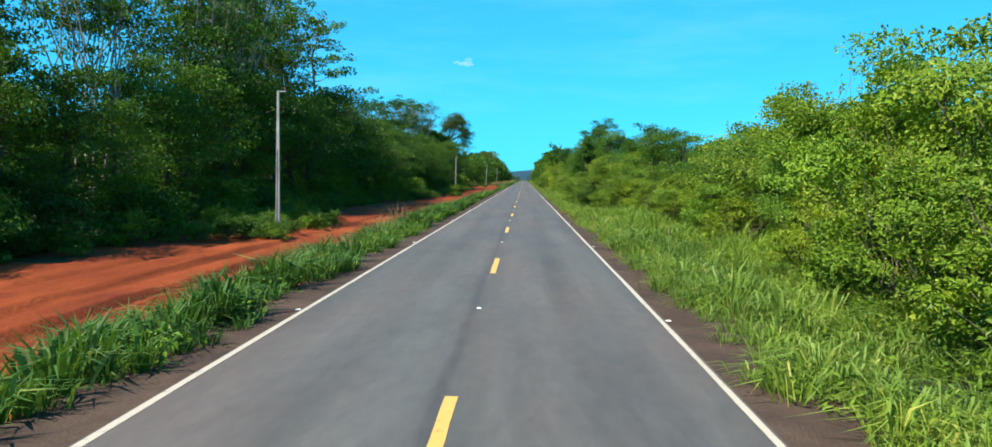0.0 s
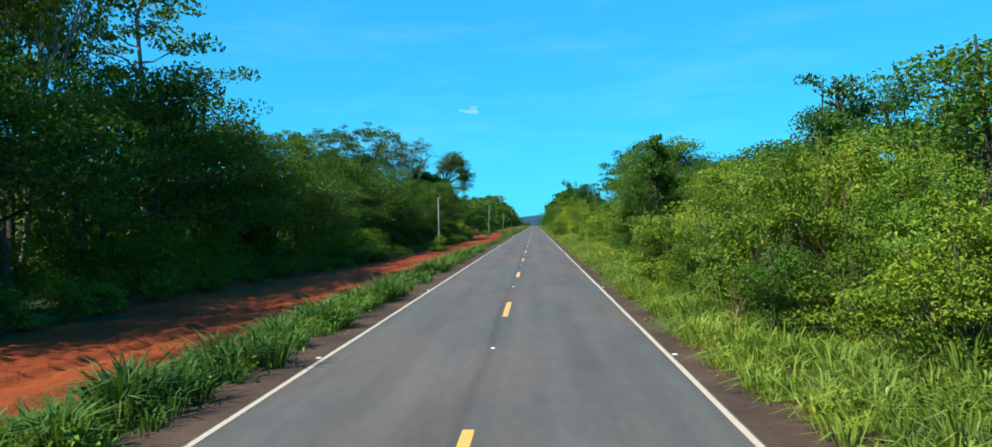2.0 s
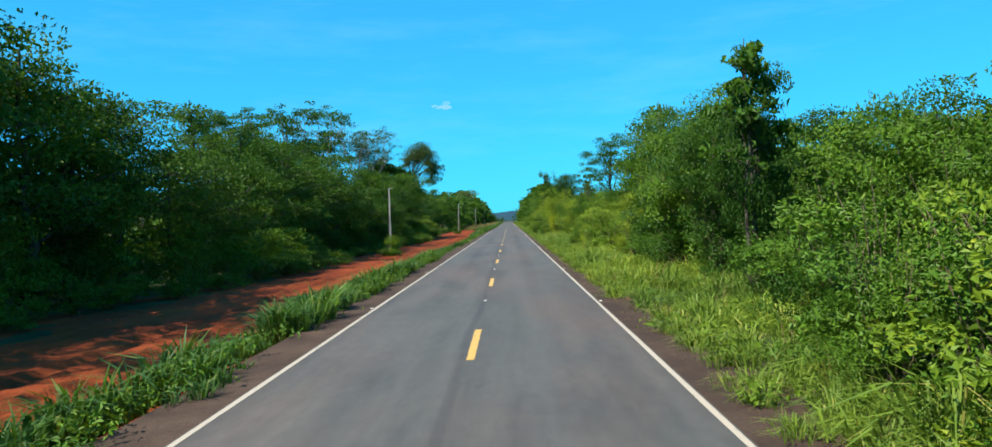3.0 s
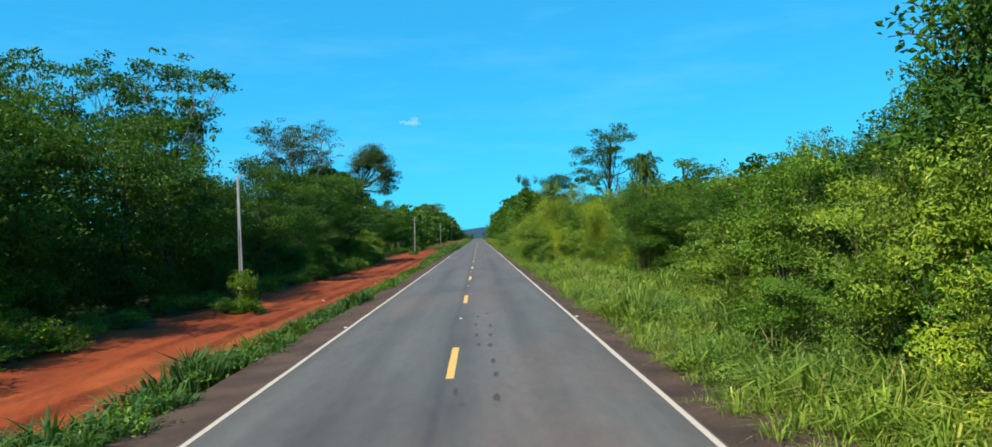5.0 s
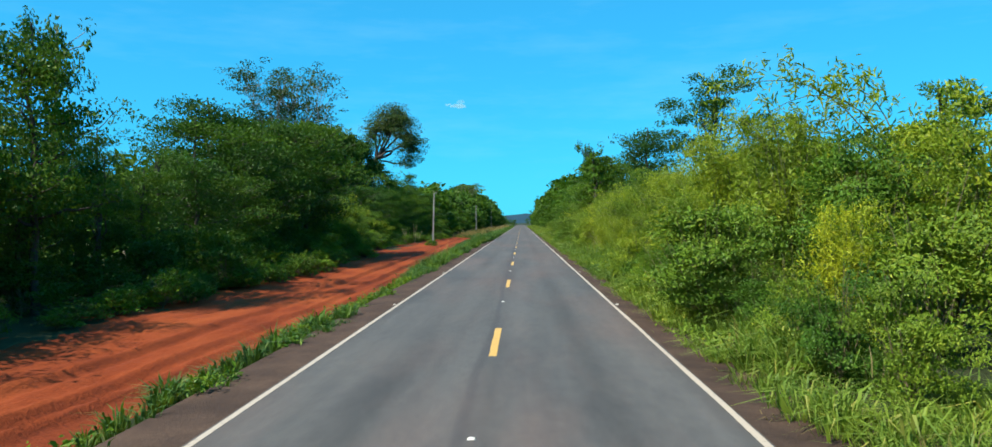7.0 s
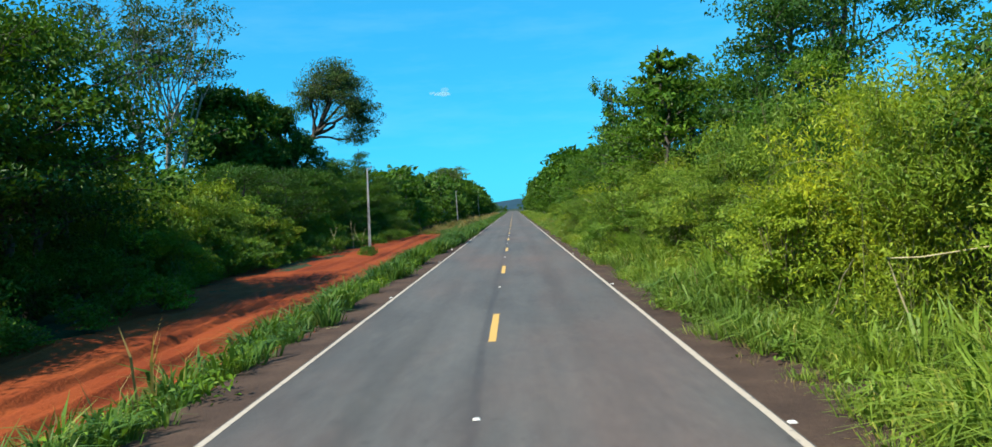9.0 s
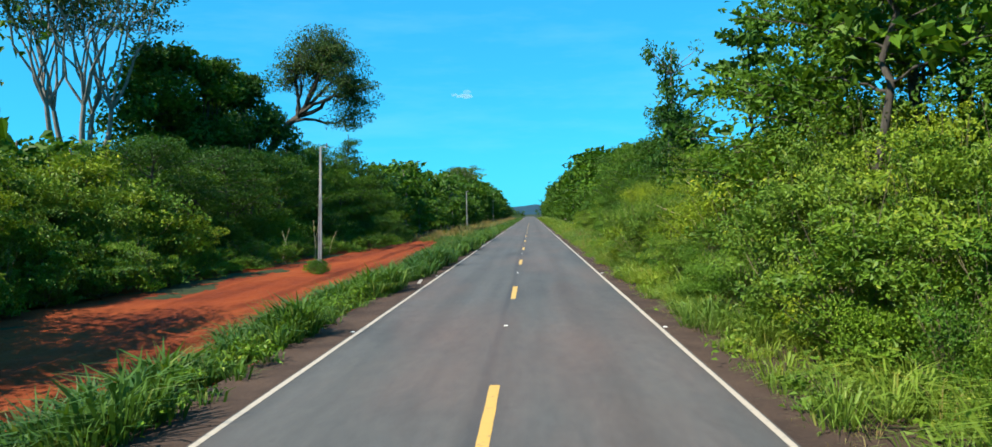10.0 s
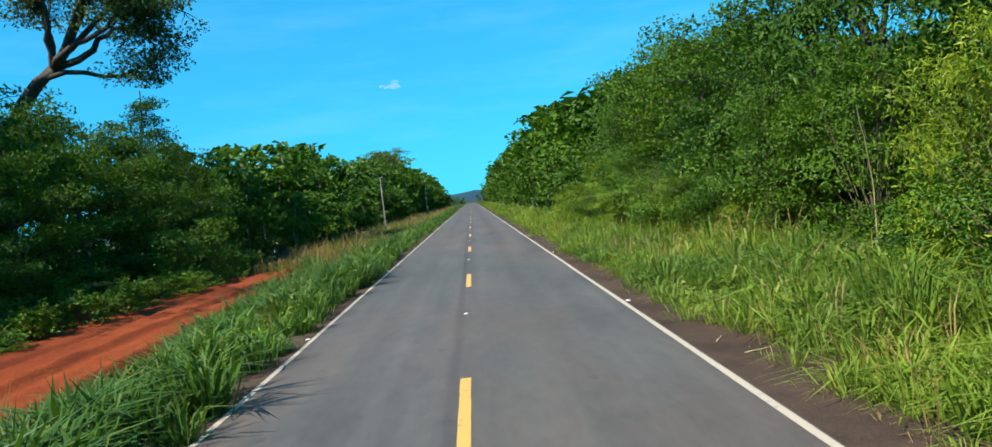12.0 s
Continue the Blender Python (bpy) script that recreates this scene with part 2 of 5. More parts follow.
def tube(pts, radii, sides=7):
    """Vertices and quads of a round limb through pts."""
    pts = np.asarray(pts, float)
    n = len(pts)
    d = np.gradient(pts, axis=0)
    d /= np.linalg.norm(d, axis=1)[:, None] + 1e-9
    ref = np.where(np.abs(d[:, :1]) < 0.8, np.array([[1.0, 0, 0]]), np.array([[0, 1.0, 0]]))
    u = np.cross(d, ref)
    u /= np.linalg.norm(u, axis=1)[:, None] + 1e-9
    w = np.cross(d, u)
    a = np.linspace(0, 2 * np.pi, sides, endpoint=False)
    ring = u[:, None] * np.cos(a)[None, :, None] + w[:, None] * np.sin(a)[None, :, None]
    v = (pts[:, None] + ring * np.asarray(radii, float)[:, None, None]).reshape(-1, 3)
    i = np.arange(n - 1)[:, None] * sides
    j = np.arange(sides)[None]
    k = (j + 1) % sides
    q = np.stack([i + j, i + k, i + sides + k, i + sides + j], -1).reshape(-1, 4)
    return v, q


def join(chunks):
    vs, fs, at = [], [], 0
    for v, f in chunks:
        vs.append(v)
        fs.append(f + at)
        at += len(v)
    return np.concatenate(vs), np.concatenate(fs)


def rooted(chunks, sides):
    """Stems that grow out of one shared foot ring."""
    vs, fs, at = [], [], 0
    for v, f in chunks:
        g = f + at
        g[f < sides] = f[f < sides]
        vs.append(v)
        fs.append(g)
        at += len(v)
    return np.concatenate(vs), np.concatenate(fs)


def bend(a, b, rng, sway, n=7):
    """A crooked line from a to b."""
    a, b = np.asarray(a, float), np.asarray(b, float)
    t = np.linspace(0, 1, n)[:, None]
    p = a + (b - a) * t
    off = rng.normal(size=(n, 3)) * sway * np.linalg.norm(b - a)
    off = np.cumsum(off, axis=0) * 0.5
    off -= off[0]
    off -= t * off[-1]
    return p + off


def puff(rng, n, reach=1.55):
    """Normal offsets that stay within reach, so that pads have an edge."""
    o = rng.normal(size=(n, 3))
    return o * np.minimum(1.0, reach / (np.linalg.norm(o, axis=1) + 1e-9))[:, None]


def unit(v):
    return v / (np.linalg.norm(v, axis=1)[:, None] + 1e-9)


def leaves(pos, face, rng, size, slim=0.45, droop=0.35, fold=0.16):
    """Folded pointed leaves at pos, facing along face. Four corners, two triangles each."""
    n = len(pos)
    nrm = unit(face + rng.normal(size=(n, 3)) * 0.36)
    ax = unit(np.cross(nrm, rng.normal(size=(n, 3))))
    ax[:, 2] -= droop
    ax = unit(ax)
    side = unit(np.cross(ax, nrm))
    nrm = np.cross(side, ax)
    ln = size * rng.uniform(0.6, 1.35, (n, 1))
    base = pos - ax * ln * 0.5
    tip = pos + ax * ln * 0.5 - nrm * ln * 0.1
    mid = pos - ax * ln * 0.08 + nrm * ln * fold * 0.6
    lft = mid + side * ln * slim * 0.5
    rgt = mid - side * ln * slim * 0.5
    v = np.stack([base, lft, tip, rgt], 1)
    v[:, 0] -= nrm * ln * fold * 0.4
    v = v.reshape(-1, 3)
    i = np.arange(n)[:, None] * 4
    f = np.concatenate([i + np.array([[0, 2, 1]]), i + np.array([[0, 3, 2]])])
    return v, f


def shell(rng, lobes, count, clumps, spread, flat=0.6, up=0.5, under=-0.35, inner=0.25):
    """Points in clumps over the outsides of ellipsoid lobes, with the way they face, and how much broader the shade leaves inside are."""
    w = np.array([r[0] * r[1] + r[0] * r[2] for _, r in lobes])
    pick = rng.choice(len(lobes), clumps, p=w / w.sum())
    c = np.array([l[0] for l in lobes], float)[pick]
    r = np.array([l[1] for l in lobes], float)[pick]
    d = unit(rng.normal(size=(clumps, 3)))
    low = d[:, 2] < under
    d[low, 2] *= -0.6
    d = unit(d)
    depth = np.where(rng.random(clumps) < inner, rng.uniform(0.35, 0.72, clumps), rng.uniform(0.82, 1.1, clumps))
    cc = c + d * r * depth[:, None]
    g = unit(d / r)
    size = rng.uniform(0.55, 1.5, clumps)
    per = rng.choice(clumps, count, p=size / size.sum())
    tilt = rng.normal(size=(clumps, 3)) * 0.72
    off = rng.normal(size=(count, 3))
    off *= np.minimum(1.0, 1.75 / (np.linalg.norm(off, axis=1) + 1e-9))[:, None]
    pos = cc[per] + off * spread * size[per, None] * np.array([1, 1, flat])
    face = unit(g[per] * (1 - up) + np.array([0, 0, up]) + tilt[per])
    broad = np.where(depth < 0.8, 1.4, 1.0)[per, None]
    return pos, face, broad


# ---- plants ----
KINDS = {}


def lobed(rng, height, width, low, count, flat=0.8):
    """Ellipsoid lobes that fill a crown from low to height."""
    out = []
    for i in range(count):
        z = low + (height - low) * (i + rng.uniform(0.1, 0.9)) / count
        k = math.sin(math.pi * min(0.97, max(0.12, (z - low * 0.6) / (height - low * 0.6)))) ** 0.7
        a, q = rng.uniform(0, 6.28), rng.uniform(0.15, 0.62) * width * k
        r = width * rng.uniform(0.36, 0.6) * (0.55 + 0.5 * k)
        out.append(((math.cos(a) * q, math.sin(a) * q, z), (r, r * rng.uniform(0.8, 1.15), r * flat * rng.uniform(0.7, 1.0))))
    return out


def limbs_to(rng, trunk, lobes, r0, sides=5, twigs=0):
    chunks = []
    for c, r in lobes:
        k = int(np.clip(len(trunk) * rng.uniform(0.35, 0.8), 1, len(trunk) - 1))
        b = bend(trunk[k], np.asarray(c) + (0, 0, r[2] * 0.2), rng, 0.07, 6)
        chunks.append(tube(b, np.linspace(r0 * 0.42, r0 * 0.1, 6), sides))
        for _ in range(twigs):
            e = np.asarray(c) + unit(rng.normal(size=(1, 3)))[0] * np.asarray(r) * 0.85
            e[2] = max(e[2], c[2] - 0.1 * r[2])
            chunks.append(tube(bend(b[3], e, rng, 0.08, 5), np.linspace(r0 * 0.16, r0 * 0.04, 5), 4))
    return chunks


def make_tree(seed, height=11.0, width=3.4, low=3.0, lobes=9, count=3600, clumps=150, leaf=0.34, mat=None, flat=0.6, slim=0.45, spread=0.42, inner=0.3, trunk_r=0.2, twigs=0, lean=0.4):
    rng = np.random.default_rng(seed)
    L = lobed(rng, height * 0.93, width, low, lobes, flat + 0.15)
    top = np.array([rng.normal() * lean, rng.normal() * lean, height * 0.86])
    trunk = bend((0, 0, -0.3), top, rng, 0.035, 9)
    ch = [tube(trunk, np.linspace(trunk_r * 1.25, trunk_r * 0.35, 9), 8)] + limbs_to(rng, trunk, L, trunk_r, 5, twigs)
    pos, face, broad = shell(rng, L, count, clumps, spread, flat, 0.5, -0.35, inner)
    return [("trunk", mesh_of("trunk", *join(ch), M_BARK_DARK, True), "dark bark"),
            ("crown", mesh_of("crown", *leaves(pos, face, rng, leaf * broad, slim), mat or M_LEAF_TREE), "")]


def make_shrub(seed, height=3.6, width=2.1, lobes=8, count=2600, clumps=120, leaf=0.2, mat=None, slim=0.5, spread=0.26, low=0.35):
    rng = np.random.default_rng(seed)
    L = lobed(rng, height * 0.86, width, low, lobes, 0.85)
    ch, foot = [], np.array([[0, 0, -0.3], [0, 0, -0.1]])
    for c, r in L:
        ch.append(tube(np.concatenate([foot, bend((0, 0, 0.1), c, rng, 0.08, 6)]), np.linspace(0.045, 0.010, 8), 4))
    pos, face, broad = shell(rng, L, count, clumps, spread, 0.45, 0.42, -0.75, 0.3)
    # shoots that stand out of the outline
    for i in range(26):
        c, r = L[rng.integers(len(L))]
        d = unit(rng.normal(size=(1, 3)))[0]
        d[2] = abs(d[2]) + 0.3
        s = np.asarray(c) + d * np.asarray(r) * 0.8
        e = s + d * rng.uniform(0.2, 0.6)
        m = rng.integers(9, 18)
        pos = np.concatenate([pos, s + (e - s) * rng.uniform(0.2, 1, (m, 1)) + rng.normal(size=(m, 3)) * 0.06])
        face = np.concatenate([face, unit(rng.normal(size=(m, 3)) + (0, 0, 0.8))])
        broad = np.concatenate([broad, np.ones((m, 1))])
        ch.append(tube(np.concatenate([foot, bend((0, 0, 0.1), e, rng, 0.05, 4)]), np.linspace(0.03, 0.005, 6), 4))
    pos[:, 2] = np.maximum(pos[:, 2], 0.08)
    return [("stem", mesh_of("stem", *rooted(ch, 4), M_STEM, True), ""),
            ("foliage", mesh_of("foliage", *leaves(pos, face, rng, leaf * broad, slim), mat or M_LEAF_SUN), "")]


def make_bamboo(seed, height=5.5, canes=44, leaf=0.17, count=9600):
    """A clump of arching canes with feathery narrow leaves."""
    rng = np.random.default_rng(seed)
    ch, pos, face = [], [], []
    per = count // canes
    for i in range(canes):
        a = rng.uniform(0, 6.28)
        h = height * rng.uniform(0.55, 1.05)
        reach = rng.uniform(0.4, 2.6)
        t = np.linspace(0, 1, 9)
        x = reach * t ** 2.2
        z = h * np.sin(t * rng.uniform(1.35, 2.1)) / 1.0
        foot = rng.normal(size=2) * 0.35
        p = np.stack([foot[0] + math.cos(a) * x, foot[1] + math.sin(a) * x, np.maximum(z, 0.05 * t)], 1)
        ch.append(tube(np.concatenate([[[0, 0, -0.3], [0, 0, -0.15]], p]), np.linspace(0.015, 0.004, 11), 5))
        s = rng.uniform(0.06, 1.0, per) ** 0.75 * 8
        k = np.minimum(s.astype(int), 7)
        q = p[k] + (p[k + 1] - p[k]) * (s - k)[:, None]
        pos.append(q + rng.normal(size=(per, 3)) * 0.2)
        face.append(unit(rng.normal(size=(per, 3)) + (0, 0, 0.9)))
    k = 3200
    low = rng.normal(size=(k, 3)) * np.array([0.95, 0.95, 0.8])
    low[:, 2] = np.abs(low[:, 2]) * 1.6 + 0.1
    pos.append(low)
    face.append(unit(rng.normal(size=(k, 3)) + (0, 0, 0.9)))
    for i in range(3):
        a = rng.uniform(0, 6.28)
        t = np.linspace(0, 1, 9)
        x = rng.uniform(2.6, 4.2) * t ** 1.5
        p = np.stack([math.cos(a) * x, math.sin(a) * x, height * rng.uniform(0.7, 1.1) * np.sin(t * 2.0)], 1)
        ch.append(tube(np.concatenate([[[0, 0, -0.3], [0, 0, -0.15]], p]), np.linspace(0.02, 0.006, 11), 5))
    pos, face = np.concatenate(pos), np.concatenate(face)
    pos[:, 2] = np.maximum(pos[:, 2], 0.1)
    return [("cane", mesh_of("cane", *rooted(ch, 5), M_CANE, True), "yellow-green canes"),
            ("foliage", mesh_of("foliage", *leaves(pos, face, rng, leaf, 0.2, 0.6), M_LEAF_BAMBOO), "")]


def make_arch(seed):
    """A bamboo clump whose longest canes arch over sideways, with leaf tufts standing on them."""
    rng = np.random.default_rng(seed)
    ch, pos, face = [], [], []
    for reach, top, back in ((-5.6, 7.0, 0.3), (-4.4, 6.4, -0.8), (-2.4, 6.8, 0.9), (1.6, 6.2, 0.5), (-3.2, 5.6, 1.6)):
        t = np.linspace(0, 1, 14)
        p = np.stack([reach * t ** 1.6, back * t, top * np.sin(t * 1.95) / 1.0], 1)
        ch.append(tube(np.concatenate([[[0, 0, -0.3], [0, 0, -0.15]], p]), np.linspace(0.035, 0.008, 16), 5))
        for k in range(5, 14):
            for _ in range(2):
                d = np.array([rng.normal() * 0.3, rng.normal() * 0.3, rng.uniform(0.3, 0.9)])
                q = p[k] + d * rng.uniform(0.2, 1.0, (16, 1)) + rng.normal(size=(16, 3)) * 0.12
                pos.append(q)
                face.append(unit(rng.normal(size=(16, 3)) + (0, -0.4, 0.3)))
    pos, face = np.concatenate(pos), np.concatenate(face)
    return [("cane", mesh_of("cane", *rooted(ch, 5), M_CANE, True), "yellow-green canes"),
            ("foliage", mesh_of("foliage", *leaves(pos, face, rng, 0.26, 0.16, 0.5), M_LEAF_BAMBOO), "")]


def make_umbrella(seed, height, radius, rise, count=5200, leaf=0.34, lean=(0, 0), mat=None, clumps=110, trunk_r=0.32, fork=0.62, spread=0.5, stems=1):
    """A tall tree whose open crown spreads like an umbrella over bare limbs."""
    rng = np.random.default_rng(seed)
    ch, pads = [], []
    cx, cy = lean
    for s in range(stems):
        a0 = 6.28 * s / stems
        off = np.array([math.cos(a0), math.sin(a0), 0]) * (0.0 if stems == 1 else radius * 0.45)
        f = np.array([cx * 0.6, cy * 0.6, height * fork]) + off * 0.6
        foot = np.array([0, 0, -0.3]) + (off * 0.1 if stems > 1 else 0)
        trunk = bend(foot, f, rng, 0.03, 9)
        ch.append(tube(trunk, np.linspace(trunk_r * 1.2, trunk_r * 0.6, 9), 8))
        n = 9 if stems == 1 else 6
        for i in range(n):
            a = 6.28 * (i + rng.uniform(-0.3, 0.3)) / n
            q = radius * rng.uniform(0.45, 0.95) * (1 if stems == 1 else 0.6)
            e = np.array([cx + math.cos(a) * q, cy + math.sin(a) * q, 0]) + off
            e[2] = height - rise * rng.uniform(0.15, 0.9) * (q / radius) ** 1.5 - 0.3
            mid = bend(f, e, rng, 0.07, 7)
            mid[1:-1, 2] += np.sin(np.linspace(0, 3.14, 7))[1:-1] * -0.06 * radius
            ch.append(tube(mid, np.linspace(trunk_r * 0.42, trunk_r * 0.08, 7), 6))
            for _ in range(5):
                k = rng.integers(3, 6)
                g = mid[k] + rng.normal(size=3) * radius * 0.2 * np.array([1, 1, 0.5]) + (0, 0, radius * 0.12)
                ch.append(tube(bend(mid[k], g, rng, 0.08, 5), np.linspace(trunk_r * 0.14, trunk_r * 0.03, 5), 4))
                pads.append(g)
            pads.append(e)
    pads = np.array(pads)
    extra = pads[rng.integers(0, len(pads), clumps)] + rng.normal(size=(clumps, 3)) * radius * 0.13 * np.array([1, 1, 0.45])
    pads = np.concatenate([pads, extra])
    pick = rng.integers(0, len(pads), count)
    pos = pads[pick] + puff(rng, count) * spread * np.array([1, 1, 0.4])
    face = unit(rng.normal(size=(count, 3)) * 0.5 + (0, 0, 1))
    return [("trunk", mesh_of("trunk", *join(ch), M_BARK, True), "grey bark"),
            ("crown", mesh_of("crown", *leaves(pos, face, rng, leaf, 0.5), mat or M_LEAF_TREE), "")]


def make_layered(seed, height, low, radius, tiers, count, leaf=0.36, mat=None, trunk_r=0.2, pad=0.75, lean=(0.0, 0.0), dome=1.0, bare=0.0):
    """A tree whose branches carry flat, separate pads of leaves in tiers."""
    rng = np.random.default_rng(seed)
    trunk = bend((0, 0, -0.3), (lean[0], lean[1], height * 0.95), rng, 0.03, 13)
    ch, pads, wts = [tube(trunk, np.linspace(trunk_r * 1.25, trunk_r * 0.22, 13), 8)], [], []
    zs = trunk[:, 2]
    for i in range(tiers):
        f = (i + rng.uniform(0, 0.9)) / tiers
        z = low + (height - low) * f * 0.92
        o = np.array([np.interp(z * 0.93, zs, trunk[:, k]) for k in range(3)])
        a = i * 2.4 + rng.uniform(-0.5, 0.5)
        q = radius * (1 - 0.72 * f ** (1.4 * dome)) * rng.uniform(0.65, 1.12)
        e = o + np.array([math.cos(a) * q, math.sin(a) * q, q * rng.uniform(0.12, 0.5)])
        b = bend(o, e, rng, 0.06, 7)
        ch.append(tube(b, np.linspace(trunk_r * 0.38 * (1 - 0.5 * f), trunk_r * 0.06, 7), 5))
        for _ in range(6):
            k = rng.integers(2, 7)
            g = b[k] + rng.normal(size=3) * q * 0.2 * np.array([1, 1, 0.35]) + (0, 0, 0.15)
            ch.append(tube(bend(b[k], g, rng, 0.06, 4), np.linspace(trunk_r * 0.1, 0.012, 4), 4))
            pads.append(g)
            wts.append(rng.uniform(0.4, 1.4))
    pads, wts = np.array(pads), np.array(wts)
    pick = rng.choice(len(pads), count, p=wts / wts.sum())
    pos = pads[pick] + puff(rng, count) * np.array([pad, pad, pad * 0.36]) * np.sqrt(wts[pick])[:, None]
    lean_of = rng.normal(size=(len(pads), 3)) * np.array([0.65, 0.65, 0.2])
    face = unit(rng.normal(size=(count, 3)) * 0.3 + (0, 0, 0.9) + lean_of[pick])
    return [("trunk", mesh_of("trunk", *join(ch), M_BARK_DARK if mat == M_LEAF_DARK or height < 12 else M_BARK, True), "grey bark"),
            ("crown", mesh_of("crown", *leaves(pos, face, rng, leaf, 0.5), mat or M_LEAF_TREE), "")]


def make_leaning(seed):
    """The leaning tree: a bare crooked trunk that forks under a high rounded crown, thinner on the inner side of its lean."""
    rng = np.random.default_rng(seed)
    fork = np.array([4.4, 0.0, 19.4])
    trunk = np.array([[-2.0, 0, -0.3], [-1.6, 0, 5], [-1.0, 0.1, 10], [0.0, 0, 14.4], [1.4, 0, 16.6], [2.9, 0, 18.3], fork])
    ch, pads = [tube(trunk, np.linspace(0.85, 0.5, 7), 9)], []
    c, r = np.array([8.8, 0.0, 25.0]), np.array([8.5, 8.0, 7.6])
    mains = []
    for d in ((1.0, 0.1, -0.62), (0.95, -0.5, -0.2), (0.8, 0.5, 0.25), (0.35, -0.4, 0.8), (-0.3, 0.5, 0.7), (-0.75, -0.1, 0.25), (-0.5, -0.6, -0.1)):
        m = c + unit(np.array([d]))[0] * r * 0.55
        b = bend(fork, m, rng, 0.08, 8)
        ch.append(tube(b, np.linspace(0.36, 0.14, 8), 7))
        mains.append(b)
    low = bend((3.4, 0, 18.6), (13.5, 0.4, 18.9), rng, 0.05, 8)
    low[2:6, 2] -= 0.5
    ch.append(tube(low, np.linspace(0.26, 0.09, 8), 7))
    mains.append(low)
    ends = np.array([b[-1] for b in mains])
    for i in range(84):
        d = unit(rng.normal(size=(1, 3)))[0]
        if d[2] < -0.75 + 0.5 * (d[0] < 0):
            d[2] = -d[2]
        e = c + d * r * rng.uniform(0.55, 0.97)
        k = int(np.argmin(np.linalg.norm(ends - e, axis=1)))
        b = bend(mains[k][rng.integers(5, 8)], e, rng, 0.09, 7)
        ch.append(tube(b, np.linspace(0.11, 0.03, 7), 5))
        for _ in range(7):
            k = rng.integers(3, 7)
            g = b[k] + rng.normal(size=3) * np.array([1.2, 1.2, 0.8])
            ch.append(tube(bend(b[k], g, rng, 0.08, 4), np.linspace(0.05, 0.012, 4), 4))
            pads.append(g)
    for k in range(30):
        pads.append(low[rng.integers(4, 8)] + rng.normal(size=3) * np.array([1.3, 1.3, 0.5]) + (1.2, 0, -0.1))
    pads = np.array(pads)
    shape = np.linalg.norm((pads - c) / r, axis=1)
    out = pads[(shape > 0.36) & (shape < 1.1)]
    wts = np.clip(0.35 + 0.065 * (out[:, 0] - 1.0), 0.3, 1.3)
    n = 24000
    pos = out[rng.choice(len(out), n, p=wts / wts.sum())] + puff(rng, n) * np.array([0.8, 0.8, 0.45])
    face = unit(rng.normal(size=(n, 3)) * 0.5 + (0, 0, 1))
    return [("trunk", mesh_of("trunk", *join(ch), M_BARK_DARK, True), "dark crooked limbs"),
            ("crown", mesh_of("crown", *leaves(pos, face, rng, 0.36, 0.5), M_LEAF_GREY), "")]


def make_palm(seed, height=4.8):
    rng = np.random.default_rng(seed)
    trunk = bend((0, 0, -0.2), (0.15, 0.1, height), rng, 0.02, 8)
    fr, lf = [], []
    for i in range(24):
        a = i * 2.4
        t = np.linspace(0, 1, 10)
        r, rise = rng.uniform(0.35, 1.15), rng.uniform(1.3, 2.5)
        p = trunk[-1] + np.stack([math.cos(a) * r * t ** 1.3, math.sin(a) * r * t ** 1.3, rise * np.sin(t * 2.3) * 1.15 - 1.5 * t ** 3], 1)
        fr.append(tube(p, np.linspace(0.022, 0.004, 10), 4))
        m = 26
        s = rng.uniform(0.3, 1, m) * 9
        k = np.minimum(s.astype(int), 8)
        q = p[k] + (p[k + 1] - p[k]) * (s - k)[:, None] + rng.normal(size=(m, 3)) * np.array([0.05, 0.05, 0.0]) + (0, 0, -0.17)
        lf.append(leaves(q, unit(rng.normal(size=(m, 3)) * np.array([1, 1, 0.1])), rng, 0.4, 0.09, 4.0))
    return [("trunk", mesh_of("trunk", *tube(trunk, np.linspace(0.13, 0.09, 8), 9), M_BARK_DARK, True), "dark ringed trunk"),
            ("palm_crown", mesh_of("palm_crown", *join(lf), M_LEAF_TREE), "drooping feathery fronds"),
            ("stalk", mesh_of("stalk", *join(fr), M_STEM, True), "")]


def make_column(seed, height=10.0):
    """A slender tree wholly wrapped in climbers."""
    rng = np.random.default_rng(seed)
    L = []
    for i in range(9):
        z = 0.8 + (height - 1.4) * i / 8
        r = 1.25 * (1 - 0.5 * i / 8) * rng.uniform(0.75, 1.2)
        L.append(((rng.normal() * 0.3, rng.normal() * 0.3, z), (r, r, r * 1.1)))
    trunk = bend((0, 0, -0.3), (0.2, 0.1, height + 0.5), rng, 0.02, 9)
    ch = [tube(trunk, np.linspace(0.2, 0.05, 9), 8)]
    for i in range(9):
        a = rng.uniform(0, 6.28)
        e = trunk[-2] + np.array([math.cos(a) * 1.6, math.sin(a) * 1.6, rng.uniform(0.3, 1.5)])
        ch.append(tube(bend(trunk[-2], e, rng, 0.05, 5), np.linspace(0.04, 0.012, 5), 4))
        L.append((tuple(e), (0.35, 0.35, 0.15)))
    pos, face, broad = shell(rng, L, 4200, 170, 0.24, 0.9, 0.35, -0.8, 0.2)
    return [("trunk", mesh_of("trunk", *join(ch), M_BARK, True), "grey bark"),
            ("climber", mesh_of("climber", *leaves(pos, face, rng, 0.26 * broad, 0.5, 0.7), M_LEAF_VINE), "")]


